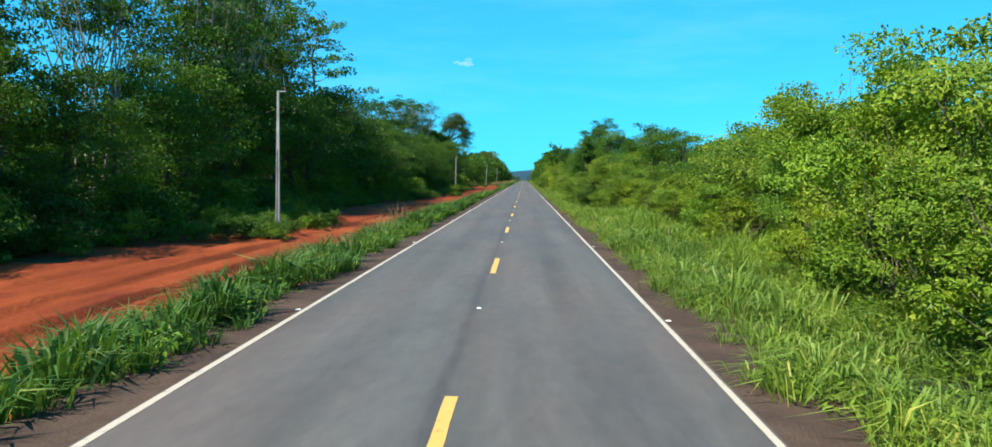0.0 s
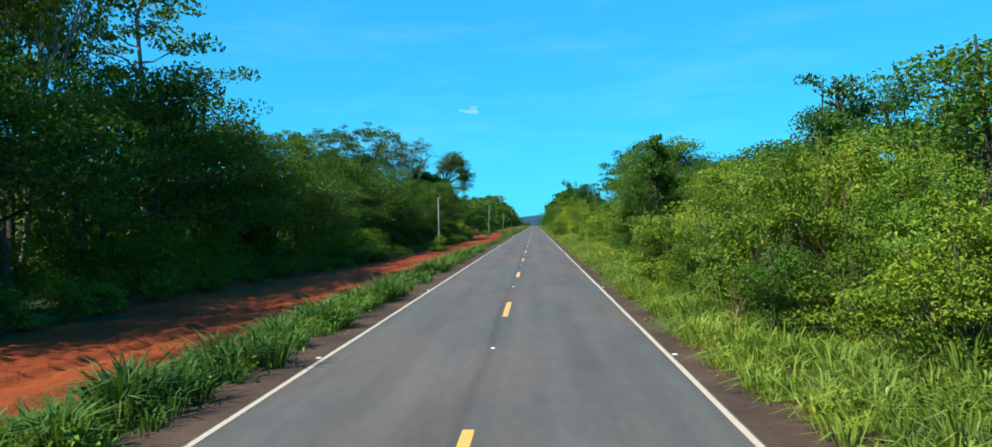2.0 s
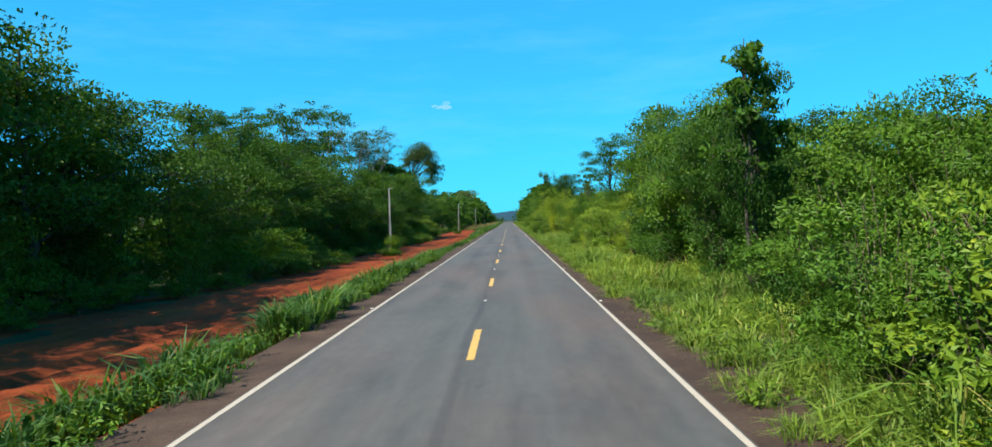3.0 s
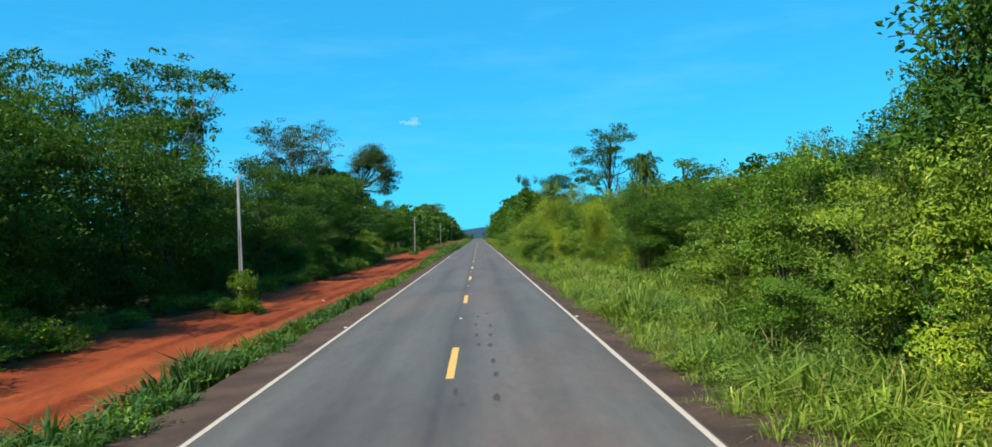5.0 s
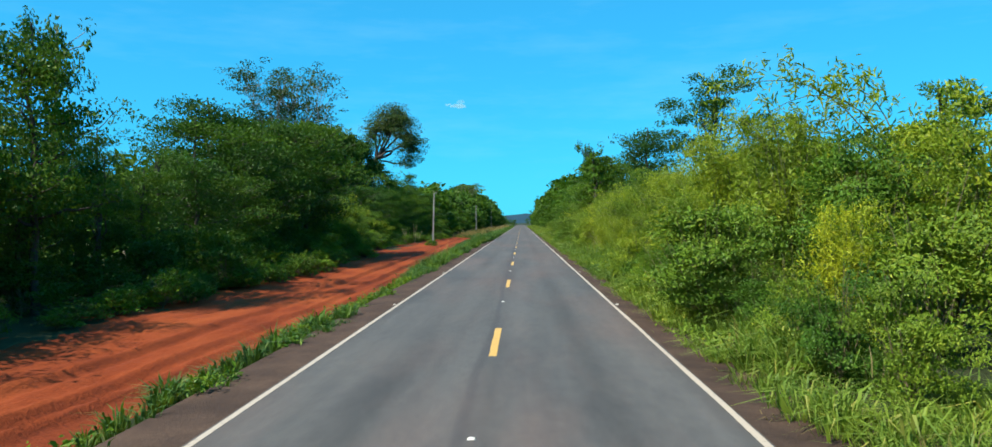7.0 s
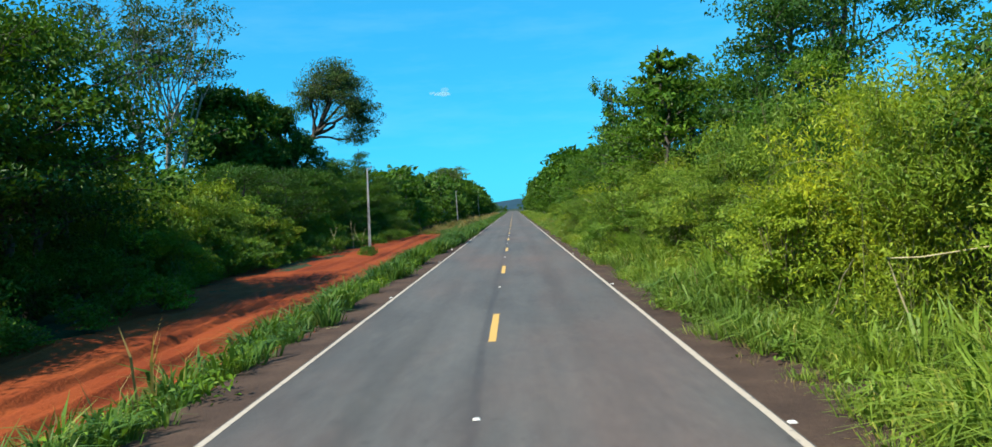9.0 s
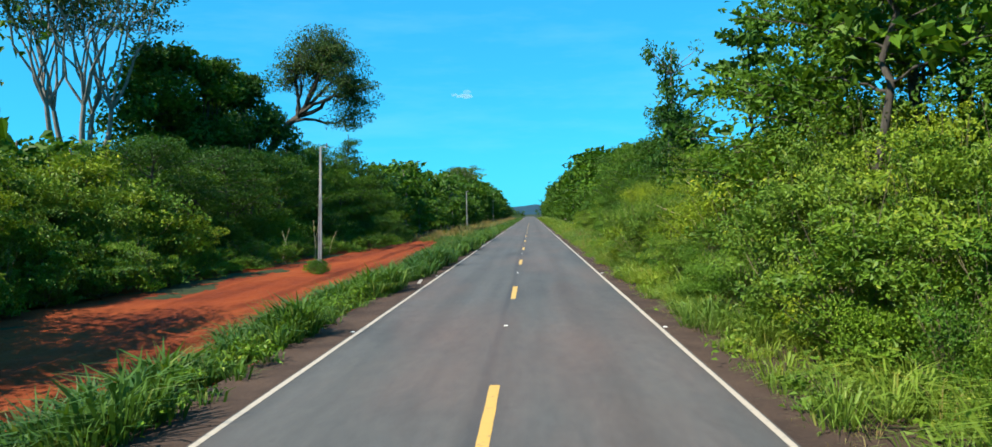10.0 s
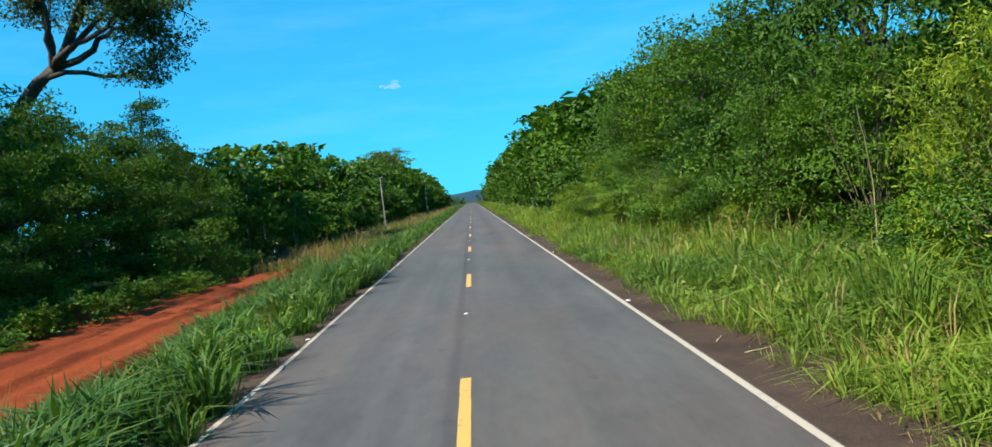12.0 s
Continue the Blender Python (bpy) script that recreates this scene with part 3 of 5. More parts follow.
def plant(kind, x, y, turn=0.0, s=1.0, sz=None):
    """Stands one plant of a kind at its place: the first is built, the others share its meshes."""
    maker, name, label, category, group = SORTS[kind]
    m = Matrix.Translation((x, y, -0.06 if x > 0 else float(west(x, y)) - 0.06)) @ Matrix.Rotation(turn, 4, "Z") @ Matrix.Diagonal((s, s, sz or s, 1))
    if kind in KINDS:
        k = KINDS[kind].scale
        return copy_thing(KINDS[kind], m @ Matrix.Diagonal((1 / k.x, 1 / k.y, 1 / k.z, 1)))
    root = new(name)
    tagged(root, label, category, group)
    for pn, me, lab in maker():
        part(pn, me, root, lab)
    root.matrix_basis = m
    root.empty_display_size = 0.3
    KINDS[kind] = root
    return root


SORTS = {}


def sort(kind, name, label, category, group, maker):
    SORTS[kind] = (maker, name, label, category, group)


VR, VL = "roadside shrubs", "forest trees"
for i in range(5):
    sort(f"bush{i}", "shrub", "sunlit broad-leaved green shrub overgrown with vines beside the verge", "shrub", VR,
         lambda i=i: make_shrub(20 + i, 3.6, 2.0 + 0.12 * i, 7 + i % 3, 7600, 50 + 6 * i, 0.094 + 0.007 * i, M_LEAF_SUN if i != 1 else M_LEAF_VINE, 0.5, 0.27))
for i in range(3):
    sort(f"dull{i}", "shrub", "dense dull green shrub with dark hollows beside the verge", "shrub", VR,
         lambda i=i: make_shrub(36 + i, 3.6, 2.1, 7, 7600, 48 + 4 * i, 0.094 + 0.007 * i, M_LEAF_VINE if i else M_LEAF_TREE, 0.5, 0.3))
for i in range(2):
    sort(f"heap{i}", "vine_thicket", "tall heap of dark green vines with deep hollows", "shrub", "vine heaps",
         lambda i=i: make_shrub(150 + i, 7.0, 3.2, 10, 12500, 76, 0.125, M_LEAF_TREE, 0.52, 0.4, 0.5))
for i in range(2):
    sort(f"broadleaf{i}", "shrub", "shrub with large glossy yellow-green leaves beside the verge", "shrub", VR,
         lambda i=i: make_shrub(30 + i, 3.6, 2.0, 8, 5600, 60, 0.118 + 0.014 * i, M_LEAF_BROAD, 0.5, 0.27))
for i in range(3):
    sort(f"mass{i}", "vine_thicket", "tall heap of sunlit vines and leafy shrubs in rounded lumps", "shrub", "vine heaps",
         lambda i=i: make_shrub(140 + i, 7.0, 3.3, 12, 12800, 88, 0.122 + 0.01 * i, M_LEAF_SUN if i != 1 else M_LEAF_VINE, 0.52, 0.38, 0.5))
for i in range(2):
    sort(f"scrub{i}", "low_bush", "low leafy green bush at the edge of red soil", "shrub", "low bushes",
         lambda i=i: make_shrub(40 + i, 1.5, 1.3, 6, 900, 50, 0.16, M_LEAF_VINE, 0.4, 0.17, 0.12))
for i in range(2):
    sort(f"bamboo{i}", "bamboo_clump", "yellow-green feathery bamboo clump with arching canes", "bamboo", "bamboo clumps", lambda i=i: make_bamboo(60 + i))
for i in range(4):
    sort(f"tree{i}", "tree", "leafy green tree with uneven crown behind roadside shrubs", "tree", "roadside trees",
         lambda i=i: make_tree(80 + i, 10.0, 3.1 + 0.2 * i, 1.6, 9, 7200, 90, 0.18 + 0.015 * i, M_LEAF_TREE, 0.5, 0.48, 0.46) if i < 2 else
         make_layered(80 + i, 10.0, 2.0, 3.6, 16, 7600, 0.195, M_LEAF_TREE, 0.17, 0.78, (0.3, 0.1), 1.3))
for i in range(4):
    sort(f"dark{i}", "tree", "dense dark green forest tree hung with creepers", "tree", VL,
         lambda i=i: make_tree(100 + i, 11.0, 3.6 + 0.2 * i, 1.0, 10, 8200, 84, 0.21, M_LEAF_DARK, 0.45, 0.5, 0.5, 0.2, 0.22) if i < 1 else
         make_layered(100 + i, 11.0, 2.2 + 0.4 * i, 3.9 + 0.35 * i, 17, 9000, 0.215, M_LEAF_DARK if i != 2 else M_LEAF_TREE, 0.2, 0.86, (0.3, 0.1), 1.3 + 0.2 * i))
for i in range(2):
    sort(f"tall{i}", "tree", "tall slender forest tree with layered open crown", "tree", VL,
         lambda i=i: make_layered(120 + i, 17.0, 6.5, 4.4, 17, 5600, 0.25, M_LEAF_DARK, 0.22, 0.74, (0.4, 0.2), 1.3))
for i in range(3):
    sort(f"thicket{i}", "thicket", "dark green creeper-covered thicket at the forest edge", "shrub", "forest edge thickets",
         lambda i=i: make_shrub(130 + i, 4.6, 3.0, 10, 3000, 52, 0.21, M_LEAF_DARK if i else M_LEAF_VINE, 0.5, 0.46, 0.3))
sort("tower", "tree", "massive dark tree smothered in hanging creepers", "tree", "emergent trees",
     lambda: make_tree(180, 24.0, 7.2, 3.0, 17, 14000, 170, 0.56, M_LEAF_DARK, 0.75, 0.5, 0.85, 0.25, 0.45))
sort("giant", "tree", "tall green forest tree with a broad layered crown", "tree", "emergent trees",
     lambda: make_layered(181, 29.5, 9.0, 8.8, 40, 12000, 0.5, M_LEAF_TREE, 0.42, 0.95, (0.4, 0.0), 2.0))
sort("arch", "bamboo_clump", "long bamboo canes arching over the thicket with pale leaf tufts", "bamboo", "bamboo clumps", lambda: make_arch(65))
sort("climber", "climbing_shrub", "dark green climber heaped round the foot of a pole", "shrub", "",
     lambda: make_shrub(158, 2.9, 0.95, 9, 2200, 60, 0.13, M_LEAF_VINE, 0.5, 0.2, 0.1))
sort("palm", "palm_tree", "small palm with drooping grey-green fronds among shrubs", "palm", "", lambda: make_palm(160))
sort("column", "tree", "slender tree trunk wrapped in dark green climbers", "tree", "", lambda: make_column(161))
sort("bent", "tree", "leaning tree with wide open umbrella crown above the forest", "tree", "",
     lambda: make_leaning(170))
sort("broad", "tree", "tall flat-topped tree with thin pale limbs and sparse crown", "tree", "emergent trees",
     lambda: make_umbrella(171, 33.0, 11.0, 8.5, 9000, 0.46, (0, 0), M_LEAF_GREY, 200, 0.36, 0.45, 0.85, 5))
sort("airy", "tree", "tall airy forest tree with fine branches and sky showing through", "tree", "emergent trees",
     lambda: make_umbrella(175, 24.5, 9.5, 7.0, 9500, 0.42, (0, 0), M_LEAF_TREE, 160, 0.24, 0.42, 0.62, 4))
sort("cecropia", "tree", "slender tree with open limbs and large lobed leaves", "tree", "roadside trees",
     lambda: make_layered(190, 11.5, 5.6, 2.9, 16, 900, 0.5, M_LEAF_TREE, 0.13, 0.36, (0.2, 0.0), 0.8))
sort("round", "tree", "tall green tree with an uneven rounded crown over the thicket", "tree", "emergent trees",
     lambda: make_tree(176, 25.5, 9.0, 11.0, 13, 9000, 90, 0.36, M_LEAF_TREE, 0.45, 0.5, 0.85, 0.2, 0.36, 2, 0.8))
sort("thin", "tree", "thin tall tree with long bare trunk and small layered crown", "tree", "",
     lambda: make_layered(173, 26.5, 14.5, 6.0, 13, 2600, 0.42, M_LEAF_TREE, 0.26, 0.72, (0.8, 0.0), 1.9))


# ---- plan along the road: y, value ----
def along(table):
    ys, vs = [p[0] for p in table], [p[1] for p in table]
    return lambda y: float(np.interp(y, ys, vs))


GRASS_L = along([(-10, -6.0), (30, -6.0), (45, -6.2), (58, -6.3), (85, -5.7), (105, -6.2), (146, -6.2), (156, -5.6), (172, -5.2), (195, -5.1), (225, -5.8), (240, -6.4), (275, -6.6), (300, -6.8), (320, -8.0), (340, -8.6), (700, -9)])
DIRT_L = along([(-10, -19), (30, -19.8), (60, -19.8), (83, -19.3), (105, -19.6), (126, -17.4), (145, -17), (156, -18), (165, -19.2), (181, -17.8), (195, -18.8), (215, -17.5), (233, -16.2), (242, -17.2), (254, -17.4), (265, -20.3), (280, -20.6), (295, -20), (307, -19.5), (315, -17.6), (328, -16.5), (345, -16), (400, -14.5), (700, -13)])
LOW_L = along([(-10, -1.0), (90, -1.1), (160, -1.4), (208, -1.6), (250, -1.2), (290, -1.0), (340, -0.7), (450, -0.4), (700, -0.3)])


def west(x, y):
    """The ground west of the asphalt: down a short bank to the track."""
    x, y = np.asarray(x, float), np.asarray(y, float)
    t = np.clip((-x - 4.4) / 3.2, 0, 1)
    t = t * t * (3 - 2 * t)
    low = np.interp(y, [-10, 90, 160, 208, 250, 290, 340, 450, 700], [-1.0, -1.1, -1.4, -1.6, -1.2, -1.0, -0.7, -0.4, -0.3])
    return -0.06 + (low + 0.06) * t

BUSH_R = along([(-10, 7.6), (19, 7.6), (30, 8.5), (40, 8.9), (53, 9.4), (60, 8.2), (63, 6.2), (66, 5.3), (84, 5.6), (89, 7.8), (98, 9.4), (104, 8.6), (112, 7.4), (128, 6.9), (136, 6.8), (142, 8.7), (150, 10.2), (162, 10.6), (172, 9.6), (178, 6.8), (182, 5.0), (195, 5.0), (238, 5.2), (243, 6.0), (250, 5.4), (270, 5.2), (293, 6.4), (302, 10.0), (310, 9.6), (318, 9.0), (331, 6.8), (350, 7.2), (700, 8)])
TOP_R = along([(-10, 7.4), (22, 7.2), (34, 7.2), (42, 8.0), (50, 8.2), (60, 7.7), (66, 7.4), (74, 8.8), (81, 9.2), (88, 7.2), (94, 6.4), (99, 6.2), (105, 6.8), (112, 8.0), (118, 9.6), (123, 10.0), (132, 9.2), (141, 8.7), (146, 6.8), (152, 6.3), (163, 6.2), (168, 6.6), (176, 6.0), (190, 6.0), (200, 7.2), (225, 7.4), (237, 7.0), (243, 8.4), (250, 10.5), (262, 12.3), (266, 12.0), (271, 8.0), (276, 5.4), (290, 5.2), (296, 6.6), (302, 8.0), (307, 11.6), (314, 10.5), (318, 9.3), (330, 10.7), (345, 12.0), (390, 16.5), (434, 18.5), (480, 19.0), (640, 20.0)])
TOP_L = along([(-10, 10), (30, 9.6), (44, 8.4), (54, 9.2), (62, 11.0), (66, 11.8), (80, 12.2), (88, 11.0), (95, 12.2), (112, 12.4), (121, 11.2), (134, 11.4), (150, 11.6), (183, 11.8), (194, 10.2), (205, 7.2), (216, 7.8), (226, 8.8), (238, 10.8), (250, 13.5), (259, 13.0), (264, 8.0), (290, 7.0), (297, 8.4), (318, 9.0), (334, 10.4), (352, 12.2), (380, 12.6), (410, 14.8), (560, 20.0), (700, 19)])

# ---- setting ----
RNG = np.random.default_rng(7)


def grid(xs, ys, zf):
    X, Y = np.meshgrid(xs, ys)
    V = np.stack([X, Y, zf(X, Y)], -1).reshape(-1, 3)
    nx, ny = len(xs), len(ys)
    i = (np.arange(ny - 1)[:, None] * nx + np.arange(nx - 1)[None]).ravel()
    return V, np.stack([i, i + 1, i + nx + 1, i + nx], 1)


def setting(name, me, label, category):
    return tagged(new(name, me), label, category, "", "structure")


def bumps(X, Y, s):
    return (np.sin(X * 1.7 * s + 0.6 * np.sin(Y * 0.9 * s)) * np.cos(Y * 1.1 * s + np.sin(X * s)) + 0.5 * np.sin(X * 3.9 * s + 1.3) * np.sin(Y * 3.1 * s + X * s))


def patchy(X, Y, size, seed):
    """Smooth random relief between 0 and 1, with patches of the size given."""
    lat = np.random.default_rng(seed).random((97, 97))
    u, v = np.asarray(X) / size + 40.3, np.asarray(Y) / size + 40.7
    i, j = np.floor(u).astype(int), np.floor(v).astype(int)
    a, b = u - i, v - j
    a, b = a * a * (3 - 2 * a), b * b * (3 - 2 * b)
    g = lambda p, q: lat[p % 97, q % 97]
    return (g(i, j) * (1 - a) + g(i + 1, j) * a) * (1 - b) + (g(i, j + 1) * (1 - a) + g(i + 1, j + 1) * a) * b


gx = np.concatenate([[-3000, -800, -200], np.linspace(-60, 60, 41), [200, 800, 3000]])
gy = np.concatenate([[-400, -60], np.linspace(-20, 460, 121), [600, 1000, 2000, 4500]])
V, F = grid(gx, gy, lambda X, Y: np.where(X < -3, west(X, Y) - 0.12 - 0.25 * (X > -17) + 0.04 * bumps(X, Y, 0.35), np.where(X < 17.5, -0.34, -0.16 + 0.10 * bumps(X, Y, 0.35))))
setting("ground", mesh_of("ground", V, F, M_LITTER, True), "dark leaf-littered forest ground reaching the horizon", "ground")

# carriageway slab with a slight crown
rx = np.array([-3.54, -3.52, -2.4, -1.2, 0, 1.2, 2.4, 3.52, 3.54])
ryy = np.concatenate([np.linspace(-30, 460, 99), np.linspace(480, 900, 22)])
crown = lambda X, Y: np.where(np.abs(X) > 3.53, -0.25, 0.0)
V, F = grid(rx, ryy, crown)
road = setting("road", mesh_of("road", V, F, M_ASPHALT), "straight two-lane grey worn asphalt road", "road")


def strip(name, mat, x0, x1, y0, y1, z, step=4.0, ragged=0.0, thick=0.0):
    ys = np.arange(y0, y1 + 0.01, step)
    xs = np.linspace(x0, x1, 3)
    V, F = grid(xs, ys, lambda X, Y: np.full(X.shape, z))
    if ragged:
        V[:, 0] += RNG.normal(size=len(V)) * ragged
    return mesh_of(name, V, F, mat)


for x in (-3.44, 3.44):
    tagged(part("edge_line", strip("edge_line", M_WHITE, x - 0.047, x + 0.047, -20, 700, 0.004, 2.0, 0.005), road), "worn white painted edge line")
dash_me = strip("centre_dash", M_YELLOW, -0.08, 0.08, -4.0, 0.0, 0.004, 0.5, 0.004)
for k in range(-2, 42):
    d = part("centre_dash", dash_me, road, "yellow painted centre dash")
    d.location = (-0.03, 25.9 + 16 * k, 0)
stud_me = box_mesh("road_stud", M_STUD, 0.11, 0.10, 0.022, 0.006, 0.7)
for k in range(0, 26):
    for x, dy in ((-0.07, 0.25), (-3.60, -0.5), (3.60, -0.5)):
        d = part("road_stud", stud_me, road, "small pale reflective stud")
        d.location = (x, 16 * k + dy + float(RNG.normal() * 0.1), 0.0 if abs(x) < 1 else -0.018)

# dark tar blots on the lane
M_TAR = earth("old_tar", [(0.3, (0.042, 0.041, 0.039)), (0.7, (0.060, 0.058, 0.054))], 5, 40, 0.7, 0.004)
for k, (x, y) in enumerate([(0.42, 142.4), (0.85, 142.0), (0.45, 140.1), (0.82, 140.0), (0.5, 138.2), (0.79, 138.1), (0.81, 135.7), (0.84, 134.2), (0.8, 132.1), (0.11, 132.7), (0.8, 145.6), (0.48, 144.7)]):
    bm = bmesh.new()
    ring = [bm.verts.new((0.06 * RNG.uniform(0.6, 1.2) * math.cos(a), 0.34 * RNG.uniform(0.5, 1.2) * math.sin(a), 0.0)) for a in np.linspace(0, 6.283, 13)[:-1]]
    bm.faces.new(ring)
    part("tar_blot", bm_mesh("tar_blot", bm, M_TAR), road, "dark blot of old tar").location = (x, y, 0.004)

# brown gravelly shoulders
for s, nm in ((-1, "shoulder_west"), (1, "shoulder_east")):
    xs = s * np.array([3.50, 3.6, 3.8, 4.1, 4.5, 5.0, 5.8] if s > 0 else [3.50, 3.6, 3.8, 4.1, 4.4, 4.7])
    V, F = grid(np.sort(xs), np.concatenate([np.arange(-20, 340, 0.6), np.arange(340, 700, 4.0)]), lambda X, Y: -0.012 - 0.05 * (np.abs(X) - 3.5) + 0.03 * (patchy(X, Y, 0.7, 3) - 0.5) * np.clip(np.abs(X) - 3.5, 0, 0.5))
    setting(nm, mesh_of(nm, V, F, M_SHOULDER, True), "bare brown gravel shoulder along the asphalt", "shoulder")

# red earth track with ruts, and the soil under the grass
ys = np.arange(-10, 362, 0.35)
us = np.linspace(0, 1, 100)
V = []
for y in ys:
    a, b = -4.45, DIRT_L(y) - 2.2
    for u in us:
        x = a + (b - a) * u
        V.append((x, y))
V = np.array(V)
X, Y = V[:, 0], V[:, 1]
sway = 0.9 * (patchy(X * 0, Y, 38.0, 5) - 0.5) + 0.25 * (patchy(X * 0, Y, 6.0, 6) - 0.5)
worn = 0.35 + 1.1 * patchy(X * 0, Y, 14.0, 8)
rut = np.zeros(len(X))
for cx, w, dep in ((-9.4, 0.18, 0.17), (-10.3, 0.28, -0.18), (-10.8, 0.15, 0.09), (-12.4, 0.32, -0.13), (-12.9, 0.15, 0.10), (-15.2, 0.3, -0.10), (-16.8, 0.25, 0.08)):
    rut += dep * np.exp(-((X - cx + sway) / w) ** 2) * (0.5 + patchy(X * 0, Y, 9.0, int(-cx * 10)))
Z = west(X, Y) - 0.10 + rut * worn + 0.16 * (patchy(X, Y, 3.1, 11) - 0.5) + 0.07 * (patchy(X, Y, 0.9, 12) - 0.5) + 0.035 * (patchy(X, Y, 0.31, 13) - 0.5) + RNG.normal(size=len(X)) * 0.010
V = np.stack([X, Y, Z], 1)
nx = len(us)
i = (np.arange(len(ys) - 1)[:, None] * nx + np.arange(nx - 1)[None]).ravel()
setting("dirt_track", mesh_of("dirt_track", V, np.stack([i, i + nx, i + nx + 1, i + 1], 1), M_RED, True), "rutted bare red earth track beside the road", "dirt track")
V, F = grid(np.linspace(5.5, 18, 14), np.arange(-20, 700, 3.0), lambda X, Y: -0.13 + 0.04 * bumps(X, Y, 0.8))
setting("verge_east", mesh_of("verge_east", V, F, M_LITTER, True), "dark soil under the roadside grass", "verge")

# far wooded ridge, the haze of distance put into its colour
hx = np.linspace(-2600, 2600, 160)
top = 25 + 3 * np.sin(hx * 0.0035 + 0.4) + 2 * np.sin(hx * 0.011) + 1.5 * np.sin(hx * 0.037 + 1) + RNG.normal(size=160) * 0.8
V = np.concatenate([np.stack([hx, np.full(160, 2400.0), np.full(160, -2.0)], 1), np.stack([hx, np.full(160, 2650.0), top * 0.8], 1), np.stack([hx, np.full(160, 3100.0), top * 1.25], 1), np.stack([hx, np.full(160, 3700.0), np.full(160, -2.0)], 1)])
i = np.arange(159)
F = np.concatenate([np.stack([i + 160 * k, i + 1 + 160 * k, i + 161 + 160 * k, i + 160 + 160 * k], 1) for k in range(3)])
setting("backdrop", mesh_of("backdrop", V, F, M_HILL, True), "low wooded ridge on the horizon, distance haze painted in as blue-green", "hills")

# small white cloud, self-glowing so that no side turns dark
bm = bmesh.new()
for k in range(16):
    dx = RNG.normal() * 17
    bmesh.ops.create_icosphere(bm, subdivisions=3, radius=RNG.uniform(6, 13) * (1 - abs(dx) / 70), matrix=Matrix.Translation((dx, RNG.uniform(-6, 6), abs(RNG.normal()) * 7)) @ Matrix.Diagonal((1.5, 1, 0.8, 1)))
for v in bm.verts:
    v.co += Vector((noise.noise(v.co * 0.12), 0, noise.noise(v.co * 0.12 + Vector((9, 0, 0))))) * 6 + Vector((noise.noise(v.co * 0.4), 0, noise.noise(v.co * 0.4 + Vector((5, 0, 0))))) * 2.5
cloud = tagged(new("cloud", bm_mesh("cloud", bm, M_CLOUD)), "small puffy cloud in a clear sky, its pale white a glow of its own", "cloud", "", "structure")
cloud.location = (-345, 4300, 630)
cloud.scale = (1.45, 1.0, 1.3)

# ---- utility poles ----
def make_pole():
    root = new("utility_pole")
    tagged(root, "grey concrete utility pole at the edge of the red track", "utility pole", "utility poles")
    H = 8.45
    bm = bmesh.new()
    # double-T section: two flanges and a thinner web, tapering upwards
    for x0, x1, y in ((-0.5, -0.28, 1.0), (0.28, 0.5, 1.0), (-0.28, 0.28, 0.42)):
        vs = []
        for z, k in ((-0.5, 0.25), (H, 0.13)):
            vs.append([bm.verts.new((xx * k, yy * k * 0.42 * y, z)) for xx, yy in ((x0, -1), (x1, -1), (x1, 1), (x0, 1))])
        for a in range(4):
            bm.faces.new((vs[0][a], vs[0][(a + 1) % 4], vs[1][(a + 1) % 4], vs[1][a]))
        bm.faces.new(vs[1])
    bmesh.ops.recalc_face_normals(bm, faces=bm.faces[:])
    part("shaft", bm_mesh("shaft", bm, M_CONCRETE), root)
    solid = part("shaft_head", box_mesh("shaft_head", M_CONCRETE, 0.145, 0.135, 3.4, 0.012, 0.93), root)
    solid.location = (0, 0, H - 3.38)
    arm = part("bracket", box_mesh("bracket", M_STEEL, 0.55, 0.06, 0.06, 0.008), root, "short steel bracket")
    arm.location = (0.2, 0, H - 0.02)
    bm = bmesh.new()
    for z, r in ((0.02, 0.05), (0.07, 0.07), (0.12, 0.045), (0.17, 0.06), (0.22, 0.03)):
        bmesh.ops.create_cone(bm, cap_ends=True, segments=12, radius1=r, radius2=r * 0.8, depth=0.05, matrix=Matrix.Translation((0, 0, z)))
    part("insulator", bm_mesh("insulator", bm, M_GLAZE), arm).location = (0.2, 0, 0.06)
    return root


pole = make_pole()
pole.location = (-13.6, 45.1, -1.05)
for x, y in ((-14.15, 167.2), (-13.65, 288.8), (-13.95, 411.4), (-13.95, 533.5)):
    copy_thing(pole, pose(x, y, LOW_L(y) - 0.05, 0, 1.8 if 280 < y < 300 else 0.0, 0))

